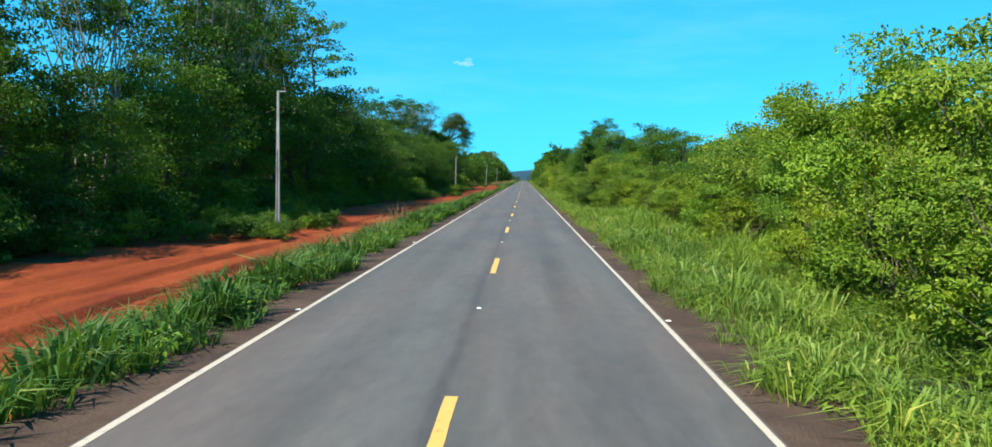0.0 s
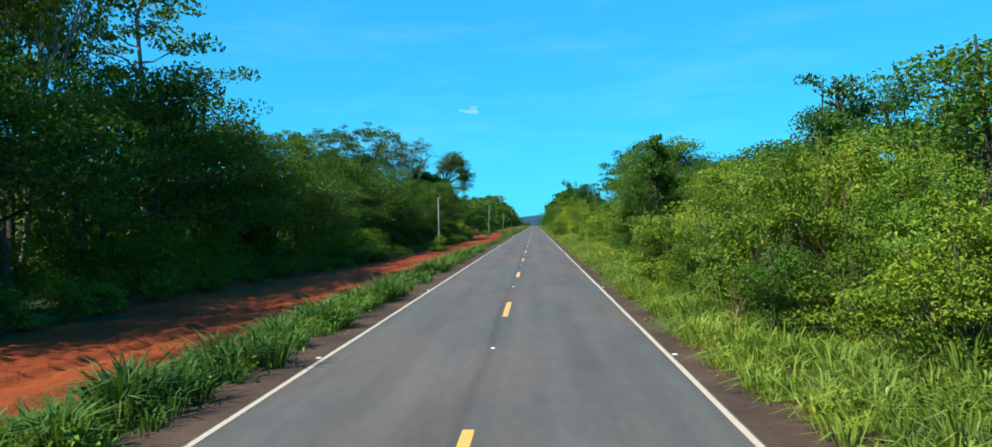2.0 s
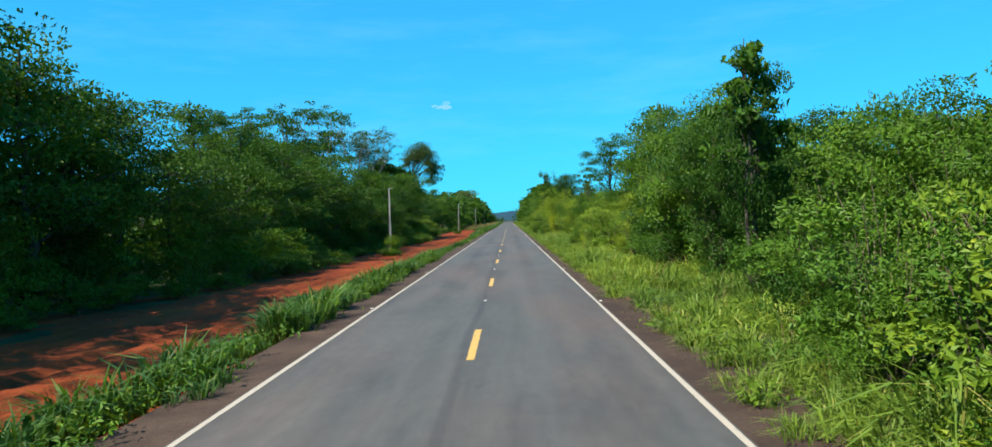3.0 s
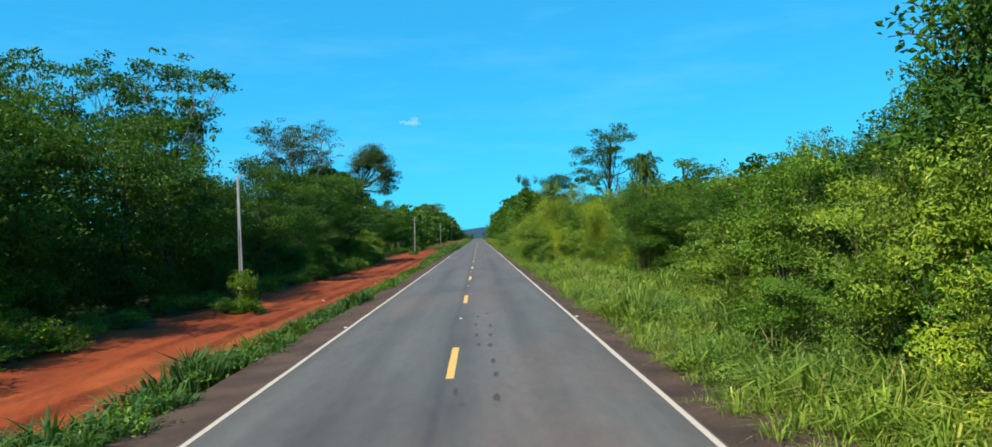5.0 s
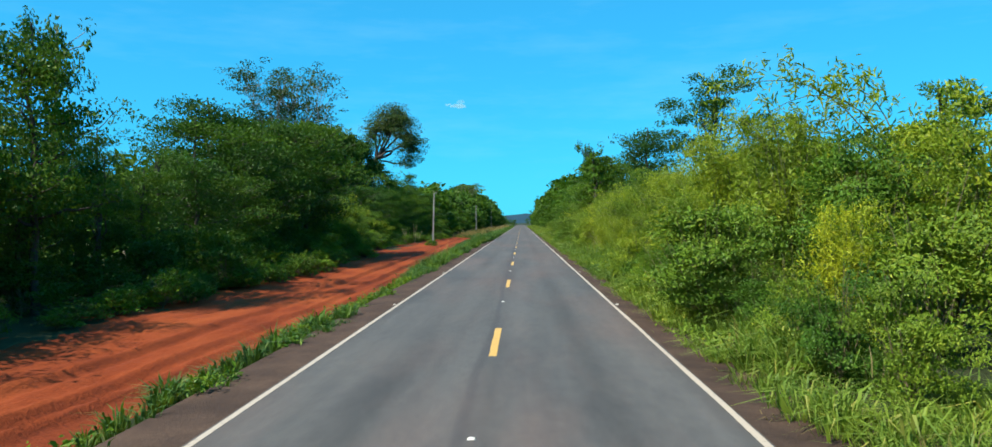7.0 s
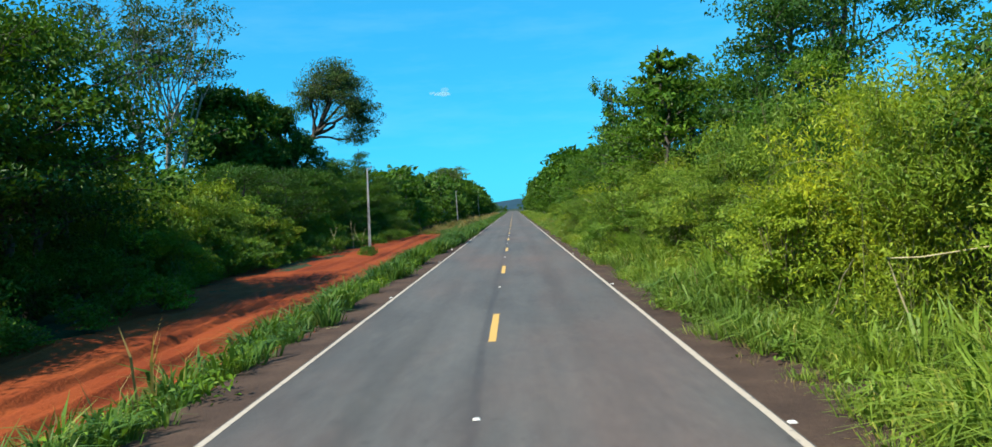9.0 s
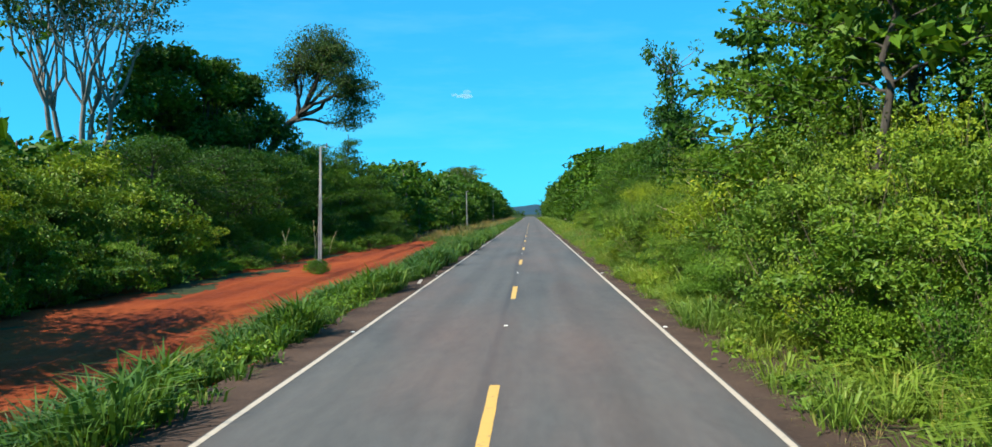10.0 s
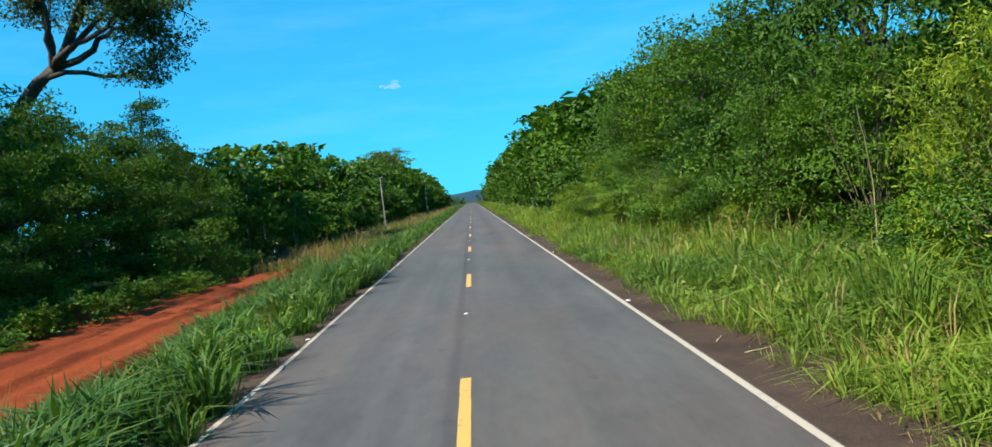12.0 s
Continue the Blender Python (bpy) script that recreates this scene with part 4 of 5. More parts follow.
# ---- grass ----
def blades(rng, cx, cy, n, length, width, spread, lean):
    """Arching blades round tuft centres; three triangles each."""
    k = len(cx)
    rep = np.repeat(np.arange(k), n)
    m = len(rep)
    a = rng.uniform(0, 6.283, m)
    r = np.abs(rng.normal(size=m)) * spread
    base = np.stack([cx[rep] + np.cos(a) * r, cy[rep] + np.sin(a) * r, np.full(m, -0.12)], 1)
    left = base[:, 0] < 0
    base[left, 2] = west(base[left, 0], base[left, 1]) - 0.12
    d = np.stack([np.cos(a), np.sin(a), np.zeros(m)], 1)
    side = np.stack([-np.sin(a + rng.normal(size=m) * 0.9), np.cos(a + rng.normal(size=m) * 0.9), np.zeros(m)], 1)
    ln = (length[rep] * rng.uniform(0.55, 1.15, m))[:, None]
    le = (lean * rng.uniform(0.3, 1.3, m))[:, None]
    w = (width * rng.uniform(0.6, 1.3, m))[:, None] * np.sqrt(ln)
    mid = base + d * ln * le * 0.35 + np.array([0, 0, 1.0]) * ln * 0.62
    tip = base + d * ln * le * 1.1 + np.array([0, 0, 1.0]) * ln * (1.0 - 0.45 * le)
    v = np.stack([base - side * w * 0.35, base + side * w * 0.35, mid - side * w * 0.5, mid + side * w * 0.5, tip], 1).reshape(-1, 3)
    i = np.arange(m)[:, None] * 5
    f = np.concatenate([i + np.array([[0, 1, 3]]), i + np.array([[0, 3, 2]]), i + np.array([[2, 3, 4]])])
    return v, f


def field(seed, y0, y1, inner, outer, per_m2, n, length, width, spread, lean, high=None, edge=0.55, sparse=0.3, lumpy=0.75):
    rng = np.random.default_rng(seed)
    area = (y1 - y0) * 4.0
    k = int(area * per_m2)
    y = rng.uniform(y0, y1, k)
    u = rng.uniform(0, 1, k)
    a = np.array([inner(q) for q in y])
    b = np.array([outer(q) for q in y])
    keep = rng.uniform(0, 1, k) < np.abs(b - a) / 4.0
    x = (a + (b - a) * u)[keep]
    y = y[keep]
    tuft = patchy(x, y, 1.15, seed + 60)
    thin = rng.uniform(0, 1, len(x)) < sparse + 1.1 * tuft
    x, y, tuft = x[thin], y[thin], tuft[thin]
    # patches where grass stands taller or thins out
    tall = 0.84 + 0.34 * np.sin(y * 0.55 + 2 * np.sin(y * 0.17)) * np.sin(x * 1.4 + y * 0.23)
    L = length * (1.0 - 0.5 * lumpy + lumpy * tuft) * tall * rng.uniform(0.6, 1.25, len(x)) * (edge + (1 - edge) * np.minimum(1, np.abs(x - np.interp(y, *zip(*[(q, inner(q)) for q in np.linspace(y0, y1, 80)]))) / 0.9))
    if high:
        L = L * np.array([high(q) for q in y]) + 0.35 * (-0.06 - west(x, y))
    return blades(rng, x, y, n, np.minimum(L, length * 1.6), width, spread, lean)


HIGH_L = along([(0, 1.1), (25, 1.2), (45, 1.15), (60, 1.2), (130, 1.0), (142, 0.75), (170, 0.6), (205, 0.6), (222, 1.0), (255, 1.25), (285, 1.6), (340, 1.6)])
inR = lambda y: 4.15 + 0.12 * math.sin(y * 0.9) + 0.1 * math.sin(y * 0.37)
outR = lambda y: BUSH_R(y) + 1.0
EDGE_L = along([(0, -4.15), (55, -4.2), (90, -4.45), (235, -4.5), (262, -4.3), (280, -4.0), (292, -3.8), (640, -3.9)])
inL = lambda y: EDGE_L(y) - 0.15 * math.sin(y * 0.8) - 0.12 * math.sin(y * 0.29)
outL = lambda y: GRASS_L(y) - 0.95 + 0.4 * math.sin(y * 0.6)
parts_r = [field(1, 4, 130, inR, outR, 5.2, 40, 0.9, 0.030, 0.13, 1.05, None, 0.65, 0.85), field(2, 130, 330, inR, outR, 5.0, 40, 0.92, 0.030, 0.13, 1.05, None, 0.6, 0.8), field(3, 330, 640, inR, outR, 2.5, 12, 1.0, 0.06, 0.25, 0.6)]
tagged(new("grass", mesh_of("grass", *join(parts_r), M_GRASS)), "tall sunlit green verge grass with yellowed blades", "grass", "", "stuff")
rank = field(15, 336, 600, lambda y: -6.5, lambda y: -16.0, 2.4, 14, 0.9, 0.06, 0.3, 0.6)
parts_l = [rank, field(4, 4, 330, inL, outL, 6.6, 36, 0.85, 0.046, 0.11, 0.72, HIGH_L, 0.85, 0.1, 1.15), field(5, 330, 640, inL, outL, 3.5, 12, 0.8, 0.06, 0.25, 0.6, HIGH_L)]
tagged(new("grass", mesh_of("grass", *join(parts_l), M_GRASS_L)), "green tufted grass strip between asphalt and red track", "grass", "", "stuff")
reeds = [field(21, 196, 246, lambda y: 5.0 + 0.3 * math.sin(y * 0.7), lambda y: BUSH_R(y) + 1.8, 2.6, 42, 1.45, 0.026, 0.16, 0.85),
         field(24, 272, 302, lambda y: 5.0 + 0.3 * math.sin(y * 0.7), lambda y: BUSH_R(y) + 1.8, 2.6, 42, 1.45, 0.026, 0.16, 0.85),
         field(22, 302, 345, lambda y: 5.2, lambda y: BUSH_R(y) + 1.0, 1.8, 40, 1.25, 0.026, 0.16, 0.8),
         field(23, 26, 62, lambda y: 5.6, lambda y: BUSH_R(y) + 0.6, 1.0, 34, 1.3, 0.026, 0.16, 0.7)]
tagged(new("reeds", mesh_of("reeds", *join(reeds), M_REED)), "tall yellow-green cane grass below the bushes", "grass", "", "stuff")
dry = [field(6, 315, 600, lambda y: -5.2, lambda y: -9.0, 1.0, 8, 1.6, 0.022, 0.2, 0.3),
       field(14, 338, 600, lambda y: -7.0, lambda y: -15.0, 2.2, 10, 1.3, 0.03, 0.3, 0.4),
       field(12, 284, 332, lambda y: -4.4, lambda y: -7.4, 1.1, 7, 1.55, 0.02, 0.16, 0.4),
       field(8, 18, 46, lambda y: -5.0, lambda y: -7.2, 1.9, 8, 1.75, 0.016, 0.2, 0.32),
       field(9, 220, 230, lambda y: -5.1, lambda y: -6.3, 1.8, 6, 1.9, 0.022, 0.18, 0.3),
       field(13, 290, 335, lambda y: 4.5, lambda y: BUSH_R(y), 1.3, 9, 1.35, 0.018, 0.16, 0.55),
       field(10, 10, 340, lambda y: 4.6, lambda y: 7.0, 0.28, 7, 1.35, 0.018, 0.14, 0.5),
       field(11, 30, 320, lambda y: 3.95, lambda y: 4.75, 2.6, 12, 0.42, 0.02, 0.12, 1.3)]
tagged(new("dry_grass", mesh_of("dry_grass", *join(dry), M_DRY)), "tall dry straw-coloured grass stalks", "grass", "", "stuff")

# broad-leaved weeds among the grass
def weeds(seed, n, inner, outer):
    rng = np.random.default_rng(seed)
    y = rng.uniform(6, 335, n)
    if inner(100.0) < 0:
        y = y[rng.uniform(0.45, 1.2, n) < np.array([HIGH_L(q) for q in y])]
        n = len(y)
    u = rng.uniform(0, 1, n) ** 0.8
    a, b = np.array([inner(q) for q in y]), np.array([outer(q) for q in y])
    tall = np.array([HIGH_L(q) for q in y]) - 0.75 if a[0] < 0 else np.zeros(n)
    c = np.stack([a + (b - a) * u, y, rng.uniform(0.03, 0.22, n) + rng.uniform(0, 0.5, n) * np.clip(tall, 0, 1)], 1)
    if a[0] < 0:
        c[:, 2] += west(c[:, 0], c[:, 1])
    k = rng.integers(20, 60, n)
    rep = np.repeat(np.arange(n), k)
    m = len(rep)
    size = rng.uniform(0.6, 1.4, n)[rep, None]
    pos = c[rep] + rng.normal(size=(m, 3)) * np.array([0.2, 0.2, 0.1]) * size
    pos[:, 2] = np.maximum(pos[:, 2], 0.0 if a[0] > 0 else -2.0)
    return leaves(pos, unit(rng.normal(size=(m, 3)) * 0.5 + (0, 0, 1)), rng, 0.125, 0.5)


tagged(new("weeds", mesh_of("weeds", *weeds(51, 900, inR, outR), M_LEAF_SUN)), "broad-leaved green weeds among verge grass", "weeds", "", "stuff")
tagged(new("weeds", mesh_of("weeds", *weeds(52, 2300, inL, outL), M_LEAF_VINE)), "broad-leaved green weeds in the grass strip", "weeds", "", "stuff")

# ---- woods: the rows behind and beyond, one mass of leaves and trunks ----
R = random.Random(11)
spin = lambda: R.uniform(0, 6.283)


def wood_mass(places, seed):
    rng = np.random.default_rng(seed)
    protos = []
    for k in range(4):
        L = lobed(rng, 10.2, 3.9, 0.8, 10, 0.6)
        pos, face, broad = shell(rng, L, 560, 40, 0.68, 0.42, 0.6, -0.4, 0.2)
        trunk = bend((0, 0, -0.3), (0.2, 0.1, 9.4), rng, 0.03, 6)
        protos.append((leaves(pos, face, rng, 0.82 * broad, 0.55), tube(trunk, np.linspace(0.24, 0.06, 6), 6)))
    crowns, trunks = [], []
    for x, y, h in places:
        (lv, lf), (tv, tf) = protos[rng.integers(4)]
        a, k, w = rng.uniform(0, 6.28), h / 11, h / 11 * rng.uniform(0.95, 1.3)
        m = np.array([[math.cos(a) * w, -math.sin(a) * w, 0], [math.sin(a) * w, math.cos(a) * w, 0], [0, 0, k]])
        o = np.array([x, y, -0.1 if x > -5 else float(west(x, y)) - 0.1])
        crowns.append((lv @ m.T + o, lf))
        trunks.append((tv @ m.T + o, tf))
    return join(crowns), join(trunks)


BACK = []
for side in (-1, 1):
    top = TOP_R if side > 0 else TOP_L
    for row in range(4):
        y = 346.0 + R.uniform(0, 4)
        while y < 780:
            h = top(y) * (0.5, 0.8, 1.0, 1.1)[row] * R.uniform(0.55, 1.15)
            BACK.append(((BUSH_R(y) + 2.0 if side > 0 else DIRT_L(y) - 2.0) + side * (row * 3.8 + R.uniform(0, 2.5)), y, h))
            y += R.uniform(4.5, 8)
    for row in range(2):
        y = 4.0
        while y < 350:
            h = top(y) * R.uniform(0.68, 0.86)
            if side < 0 and 235 < y < 330:
                h = R.uniform(8.5, 12.5)
            BACK.append((side * (19.5 + row * 6 + R.uniform(0, 3)) if side > 0 else -32.0 - row * 6 - R.uniform(0, 3), y, h))
            y += R.uniform(4.5, 7)
for side in (-1, 1):
    for row in range(3):
        y = 6.0
        while y < 360:
            BACK.append((side * (34.0 if side > 0 else 46.0) + side * (row * 8 + R.uniform(0, 5)), y, R.uniform(8, 12.5)))
            y += R.uniform(7, 11)
for k in range(60):
    BACK.append((R.uniform(-90, 90), R.uniform(790, 860), R.uniform(4, 8)))
crown_m, trunk_m = wood_mass(BACK, 31)
woods = tagged(new("woods", mesh_of("woods", *crown_m, M_LEAF_DARK)), "dense green woods behind and beyond the roadside", "woods", "", "stuff")
part("trunks", mesh_of("trunks", *trunk_m, M_BARK, True), woods)["kind"] = "stuff"

# ---- roadside plants, placed by a fixed seed ----
# east side: shrubs rising from the verge to trees
def shady(y):
    """Stretches where darker growth lines the verge."""
    return 80 < y < 164 or y > 290


def east_heap():
    return f"heap{R.randrange(2)}" if shady(y) and R.random() < 0.7 else f"mass{R.randrange(3)}"


def east_tree():
    return f"dark{R.randrange(3)}" if shady(y) and R.random() < 0.6 else f"tree{R.randrange(4)}"


def east_shrub():
    if shady(y) and R.random() < 0.6:
        return f"dull{R.randrange(3)}"
    if y > 79:
        return f"bush{R.randrange(5)}"
    return R.choice(("bush0", "bush1", "bush2", "bush3", "bush4", "broadleaf0", "broadleaf1"))


def clump(k, x, y, turn, s):
    """Bamboo along the verge, but vine heaps where it gives way to trees."""
    if 233 < y < 262:
        plant(("mass0", "mass2", "heap1")[int(y) % 3], x, y, turn, s * 0.7, s * 0.85)
    else:
        plant(f"bamboo{k}", x, y, turn, s)


y = 5.0
while y < 346:
    b, h = BUSH_R(y), TOP_R(y)
    lump = 0.5 + 0.5 * math.sin(y * 0.42 + 1.7 * math.sin(y * 0.13))
    if lump < 0.2:
        y += R.uniform(1.6, 2.6)
        continue
    if 166 < y < 300 and R.random() < (0.88 if 200 < y < 244 else 0.5):
        clump(R.randrange(2), b + R.uniform(1.0, 2.4), y, spin(), R.uniform(0.5, 0.78))
    else:
        hh = 1.5 + 1.3 * lump + R.uniform(0, 0.8)
        plant(f"broadleaf{R.randrange(2)}" if (62 < y < 79 and R.random() < 0.7) or (y < 30 and R.random() < 0.6) else east_shrub(), b + R.uniform(0.6, 1.5) - 0.5 * lump, y, spin(), hh / 3.6 * R.uniform(1.0, 1.25), hh / 3.6)
    y += R.uniform(2.0, 3.2)
y = 4.0
while y < 346:
    b, h = BUSH_R(y), TOP_R(y)
    lump = 0.5 + 0.5 * math.sin(y * 0.31 + 2.1 * math.sin(y * 0.17))
    hh = min(h * 0.78, 2.8 + 2.0 * lump + R.uniform(0, 1.0))
    if 166 < y < 300 and R.random() < (0.85 if 200 < y < 244 else 0.45):
        clump(R.randrange(2), b + R.uniform(2.8, 4.2), y, spin(), R.uniform(0.78, 1.02))
    else:
        if hh > 4.0:
            plant(east_heap(), b + R.uniform(2.8, 4.2), y, spin(), hh / 7 * R.uniform(1.0, 1.2), hh / 6.6)
        else:
            plant(east_shrub(), b + R.uniform(2.6, 4.0), y, spin(), hh / 3.6 * 1.1, hh / 3.6)
    y += R.uniform(2.6, 3.8)
y = 3.0
while y < 346:
    b, h = BUSH_R(y), TOP_R(y)
    hh = h * R.uniform(0.6, 1.08)
    if 276 < y < 293:
        plant(f"bamboo{R.randrange(2)}", b + R.uniform(4.0, 6.5), y, spin(), R.uniform(0.75, 0.92))
    elif hh < 6.0:
        plant(east_heap(), b + R.uniform(4.6, 6.2), y, spin(), hh / 7 * 1.1, hh / 6.6)
    else:
        plant(east_tree(), b + R.uniform(4.8, 6.6), y, spin(), hh / 10 * R.uniform(0.9, 1.15), hh / 10.5)
    y += R.uniform(3.8, 5.6)
y = 2.0
while y < 346:
    b, h = BUSH_R(y), TOP_R(y)
    hh = h * R.uniform(0.75, 1.15)
    plant(east_tree(), b + R.uniform(8.0, 11.0), y, spin(), hh / 10 * R.uniform(0.95, 1.15), hh / 10.5)
    y += R.uniform(5.0, 7.5)
# west side: low scrub along the track, thickets, then dark forest
y = 22.0
while y < 345:
    d = DIRT_L(y)
    plant(f"scrub{R.randrange(2)}", d + R.uniform(-1.2, 0.5), y, spin(), R.uniform(0.7, 1.5), R.uniform(0.4, 1.0))
    if y > 205 and not 240 < y < 252:
        plant(f"scrub{R.randrange(2)}", d - R.uniform(1.0, 2.6), y + R.uniform(-1, 1), spin(), R.uniform(0.9, 1.6), R.uniform(0.6, 1.25))
    y += R.uniform(2.0, 3.6)
SET_L = along([(0, 2.4), (50, 2.6), (65, 4.6), (130, 5.6), (185, 6.0), (300, 6.0), (320, 6.0), (360, 5.5)])
y = 18.0
while y < 350:
    d, h = DIRT_L(y), TOP_L(y)
    clearing = 262 < y < 291
    for k in range(3 if clearing else 1):
        hh = R.uniform(3.0, 4.4) + 2.1 * k if clearing else min(h * 0.5, R.uniform(1.8, 4.0))
        kind = f"bush{R.randrange(5)}" if clearing and R.random() < 0.75 else "thicket0" if (y < 78 or y > 288) and R.random() < 0.7 else f"thicket{R.randrange(3)}"
        base = 3.6 if kind[0] == "b" else 4.6
        back = 0.0 if clearing or R.random() < 0.35 else SET_L(y) - 0.5
        plant(kind, d - 1.2 - 3.0 * k - R.uniform(0, 1.4) - back, y + R.uniform(-1, 1), spin(), hh / base * R.uniform(1.05, 1.3), hh / base)
    y += R.uniform(3.2, 5.2)
y = 15.0
while y < 350:
    hh = R.uniform(2.6, 5.0)
    plant(f"thicket{R.randrange(3)}", DIRT_L(y) - SET_L(y) + R.uniform(-1.4, 1.2), y, spin(), 1.0, hh / 4.6)
    y += R.uniform(2.8, 4.0)


def lift(top, x):
    """The height, from the low ground, that reaches the same skyline from farther back."""
    return EYE + (top - EYE) * abs(x) / 20 + 1.1


def west_tree(y):
    """Lighter green trees stand at the forest edge along the first and the last stretch."""
    if (y < 78 or y > 288) and R.random() < 0.65:
        return R.choice(("dark2", "tree2", "tree3", "tree0"))
    return f"dark{R.randrange(4)}"


y = 16.0
while y < 352:
    if not 262 < y < 290:
        x = DIRT_L(y) - SET_L(y) - R.uniform(0, 1.8)
        hh = lift(TOP_L(y), x) * R.uniform(0.72, 1.0)
        plant(west_tree(y), x, y, spin(), hh / 11 * R.uniform(0.95, 1.15), hh / 11)
    y += R.uniform(4.8, 7.0)
y = 14.0
while y < 360:
    if not 263 < y < 289:
        x = DIRT_L(y) - SET_L(y) - R.uniform(4, 7)
        if R.random() < 0.35:
            plant(f"tall{R.randrange(2)}", x, y, spin(), lift(TOP_L(y), x) * R.uniform(0.9, 1.04) / 17)
        else:
            hh = lift(TOP_L(y), x) * R.uniform(0.85, 1.04)
            plant(west_tree(y), x, y, spin(), hh / 11 * 1.05, hh / 11)
    y += R.uniform(6.0, 9.0)
# giants set back behind the clearing
plant("tower", -40.0, 322.0, 0.6, 1.2, 1.0)
plant("tower", -33.2, 329.0, 2.2, 0.8, 0.9)
plant("tower", -36.5, 325.0, 4.2, 0.85, 0.95)
plant("giant", -46.5, 353.0, 1.0)
for x, y, h in ((14.2, 311.5, 13.5), (14.0, 304.0, 12.5), (15.5, 319.0, 13.5)):
    plant("dark0", x, y, spin(), 1.1, h / 10.5)
plant("dark1", -24.5, 253.0, 0.8, 1.2, 1.5)
plant("dark3", -26.5, 247.0, 0.8, 1.15, 1.45)
# bushes round the pole feet
for y in (45.1, 167.1, 289.2):
    plant("scrub0", -13.8, y - 0.5, spin(), 0.8, 0.62)
    plant("scrub1", -14.6, y + 0.6, spin(), 0.7, 0.45)
    plant("scrub1", -13.2, y - 1.3, spin(), 0.6, 0.38)
# climber round the second pole
plant("climber", -13.95, 167.0, 0.4, 1.0, 1.0)
plant("scrub0", -13.2, 166.0, 1.4, 0.9, 0.5)
plant("scrub1", -14.9, 166.4, 2.4, 1.0, 0.55)
# landmarks
plant("bent", -40.1, 357.2, 0.0, 1.0, 1.0)
plant("broad", -44.0, 312.0, 0.4)
for x, y, h in ((-27.5, 50.0, 19.5), (-28.0, 70.0, 24.0), (-31.0, 82.0, 25.5), (-30.0, 92.0, 24.5), (-35.0, 100.0, 26.5)):
    plant("airy", x, y, spin(), h / 24.5 * 0.72, h / 24.5)
plant("airy", -34.5, 204.0, 1.0)
plant("airy", -44.0, 190.0, 2.6, 0.9, 0.92)
plant("round", 28.9, 279.0, 2.0, 1.0, 1.0)
plant("column", -40.0, 232.0, 0.7, 1.5, 2.05)
plant("tall1", -43.5, 230.0, 1.7, 0.95)
plant("cecropia", 9.8, 271.0, 0.3, 1.0)
plant("cecropia", 9.2, 257.0, 2.3, 1.02)
plant("cecropia", 10.6, 263.5, 4.1, 0.92)
plant("dark1", 14.4, 251.4, 0.9, 1.15, 1.25)
plant("dark0", 27.5, 215.7, 0.4, 1.2, 1.15)
# dark vine-hung mounds with one upright leafy tree at their near end
plant("dark0", 8.5, 95.6, 0.4, 0.36, 0.8)
plant("cecropia", 8.2, 95.2, 1.1, 0.5, 0.74)
for k, (x, y, h) in enumerate(((9.3, 97.6, 6.2), (8.9, 101.2, 6.9), (9.4, 105.0, 8.2), (9.2, 109.4, 8.4), (9.8, 114.0, 8.6))):
    plant(f"heap{k % 2}", x, y, 0.8 + 1.7 * k, h / 7 * (0.72 if k < 2 else 0.9), h / 6.7)
plant("broad", -24.0, 513.0, 3.0, 0.62)
plant("thin", -26.8, 102.7, 0.0)
for x, y, h in ((-24, 36, 14.0), (-26.5, 68, 14.5)):
    plant("tall0", x, y, spin(), h / 17)
plant("tree1", 13.0, 114.5, 1.0, 0.95, 1.06)
plant("heap0", 13.6, 175.0, 1.0, 1.0, 1.03)
plant("mass1", 13.8, 182.0, 2.0, 1.0, 1.02)
plant("dark0", 13.4, 80.5, 1.4, 0.95, 0.86)
plant("dark2", 13.6, 136.0, 0.4, 1.0, 1.15)
plant("dark0", 15.0, 140.5, 1.4, 0.9, 0.95)
plant("dark1", -23.0, 203.0, 2.0, 0.95, 1.35)
plant("palm", 10.3, 163.5, 0.5)
plant("heap1", 10.0, 162.9, 0.9, 0.42, 0.86)
plant("heap0", 9.6, 161.2, 0.5, 0.7, 0.7)
plant("heap1", 11.2, 161.8, 2.5, 0.76, 0.76)
plant("heap0", 12.6, 157.0, 1.5, 0.8, 0.8)
for x, y, h in ((-31.0, 345.0, 15.0), (-27.0, 332.0, 12.5), (-25.0, 402.0, 14.0), (-36.0, 352.0, 16.0), (-24.0, 366.0, 11.5)):
    plant("tall1", x, y, spin(), h / 17 * 1.15, h / 17)
for x, y, h in ((13.5, 320.0, 10.5), (13.0, 331.0, 11.5), (14.5, 341.0, 11.0)):
    plant("dark2", x, y, spin(), h / 11 * 1.1, h / 11)
for k in range(44):
    plant(f"scrub{k % 2}", R.uniform(-20.0, -13.2), R.uniform(41, 60), spin(), R.uniform(0.6, 1.15), R.uniform(0.4, 0.75))
for k in range(16):
    plant(f"scrub{k % 2}", R.uniform(-21.5, -18.0), R.uniform(16, 42), spin(), R.uniform(0.8, 1.3), R.uniform(0.5, 1.0))
plant("arch", 11.4, 187.5, 0.0, 1.0, 0.93)
plant("bamboo0", 12.0, 190.0, 0.4, 0.92)
plant("bamboo1", 12.2, 196.0, 2.0, 0.95)
for x, y, s in ((9.6, 299.5, 0.85), (10.2, 305.0, 0.95), (9.8, 311.0, 0.9), (9.0, 295.0, 0.75)):
    plant(f"bamboo{int(y) % 2}" if y < 302 else f"heap{int(x) % 2}", x, y, spin(), s)
plant("column", 12.5, 303.5, 0.0, 1.3, 1.55)
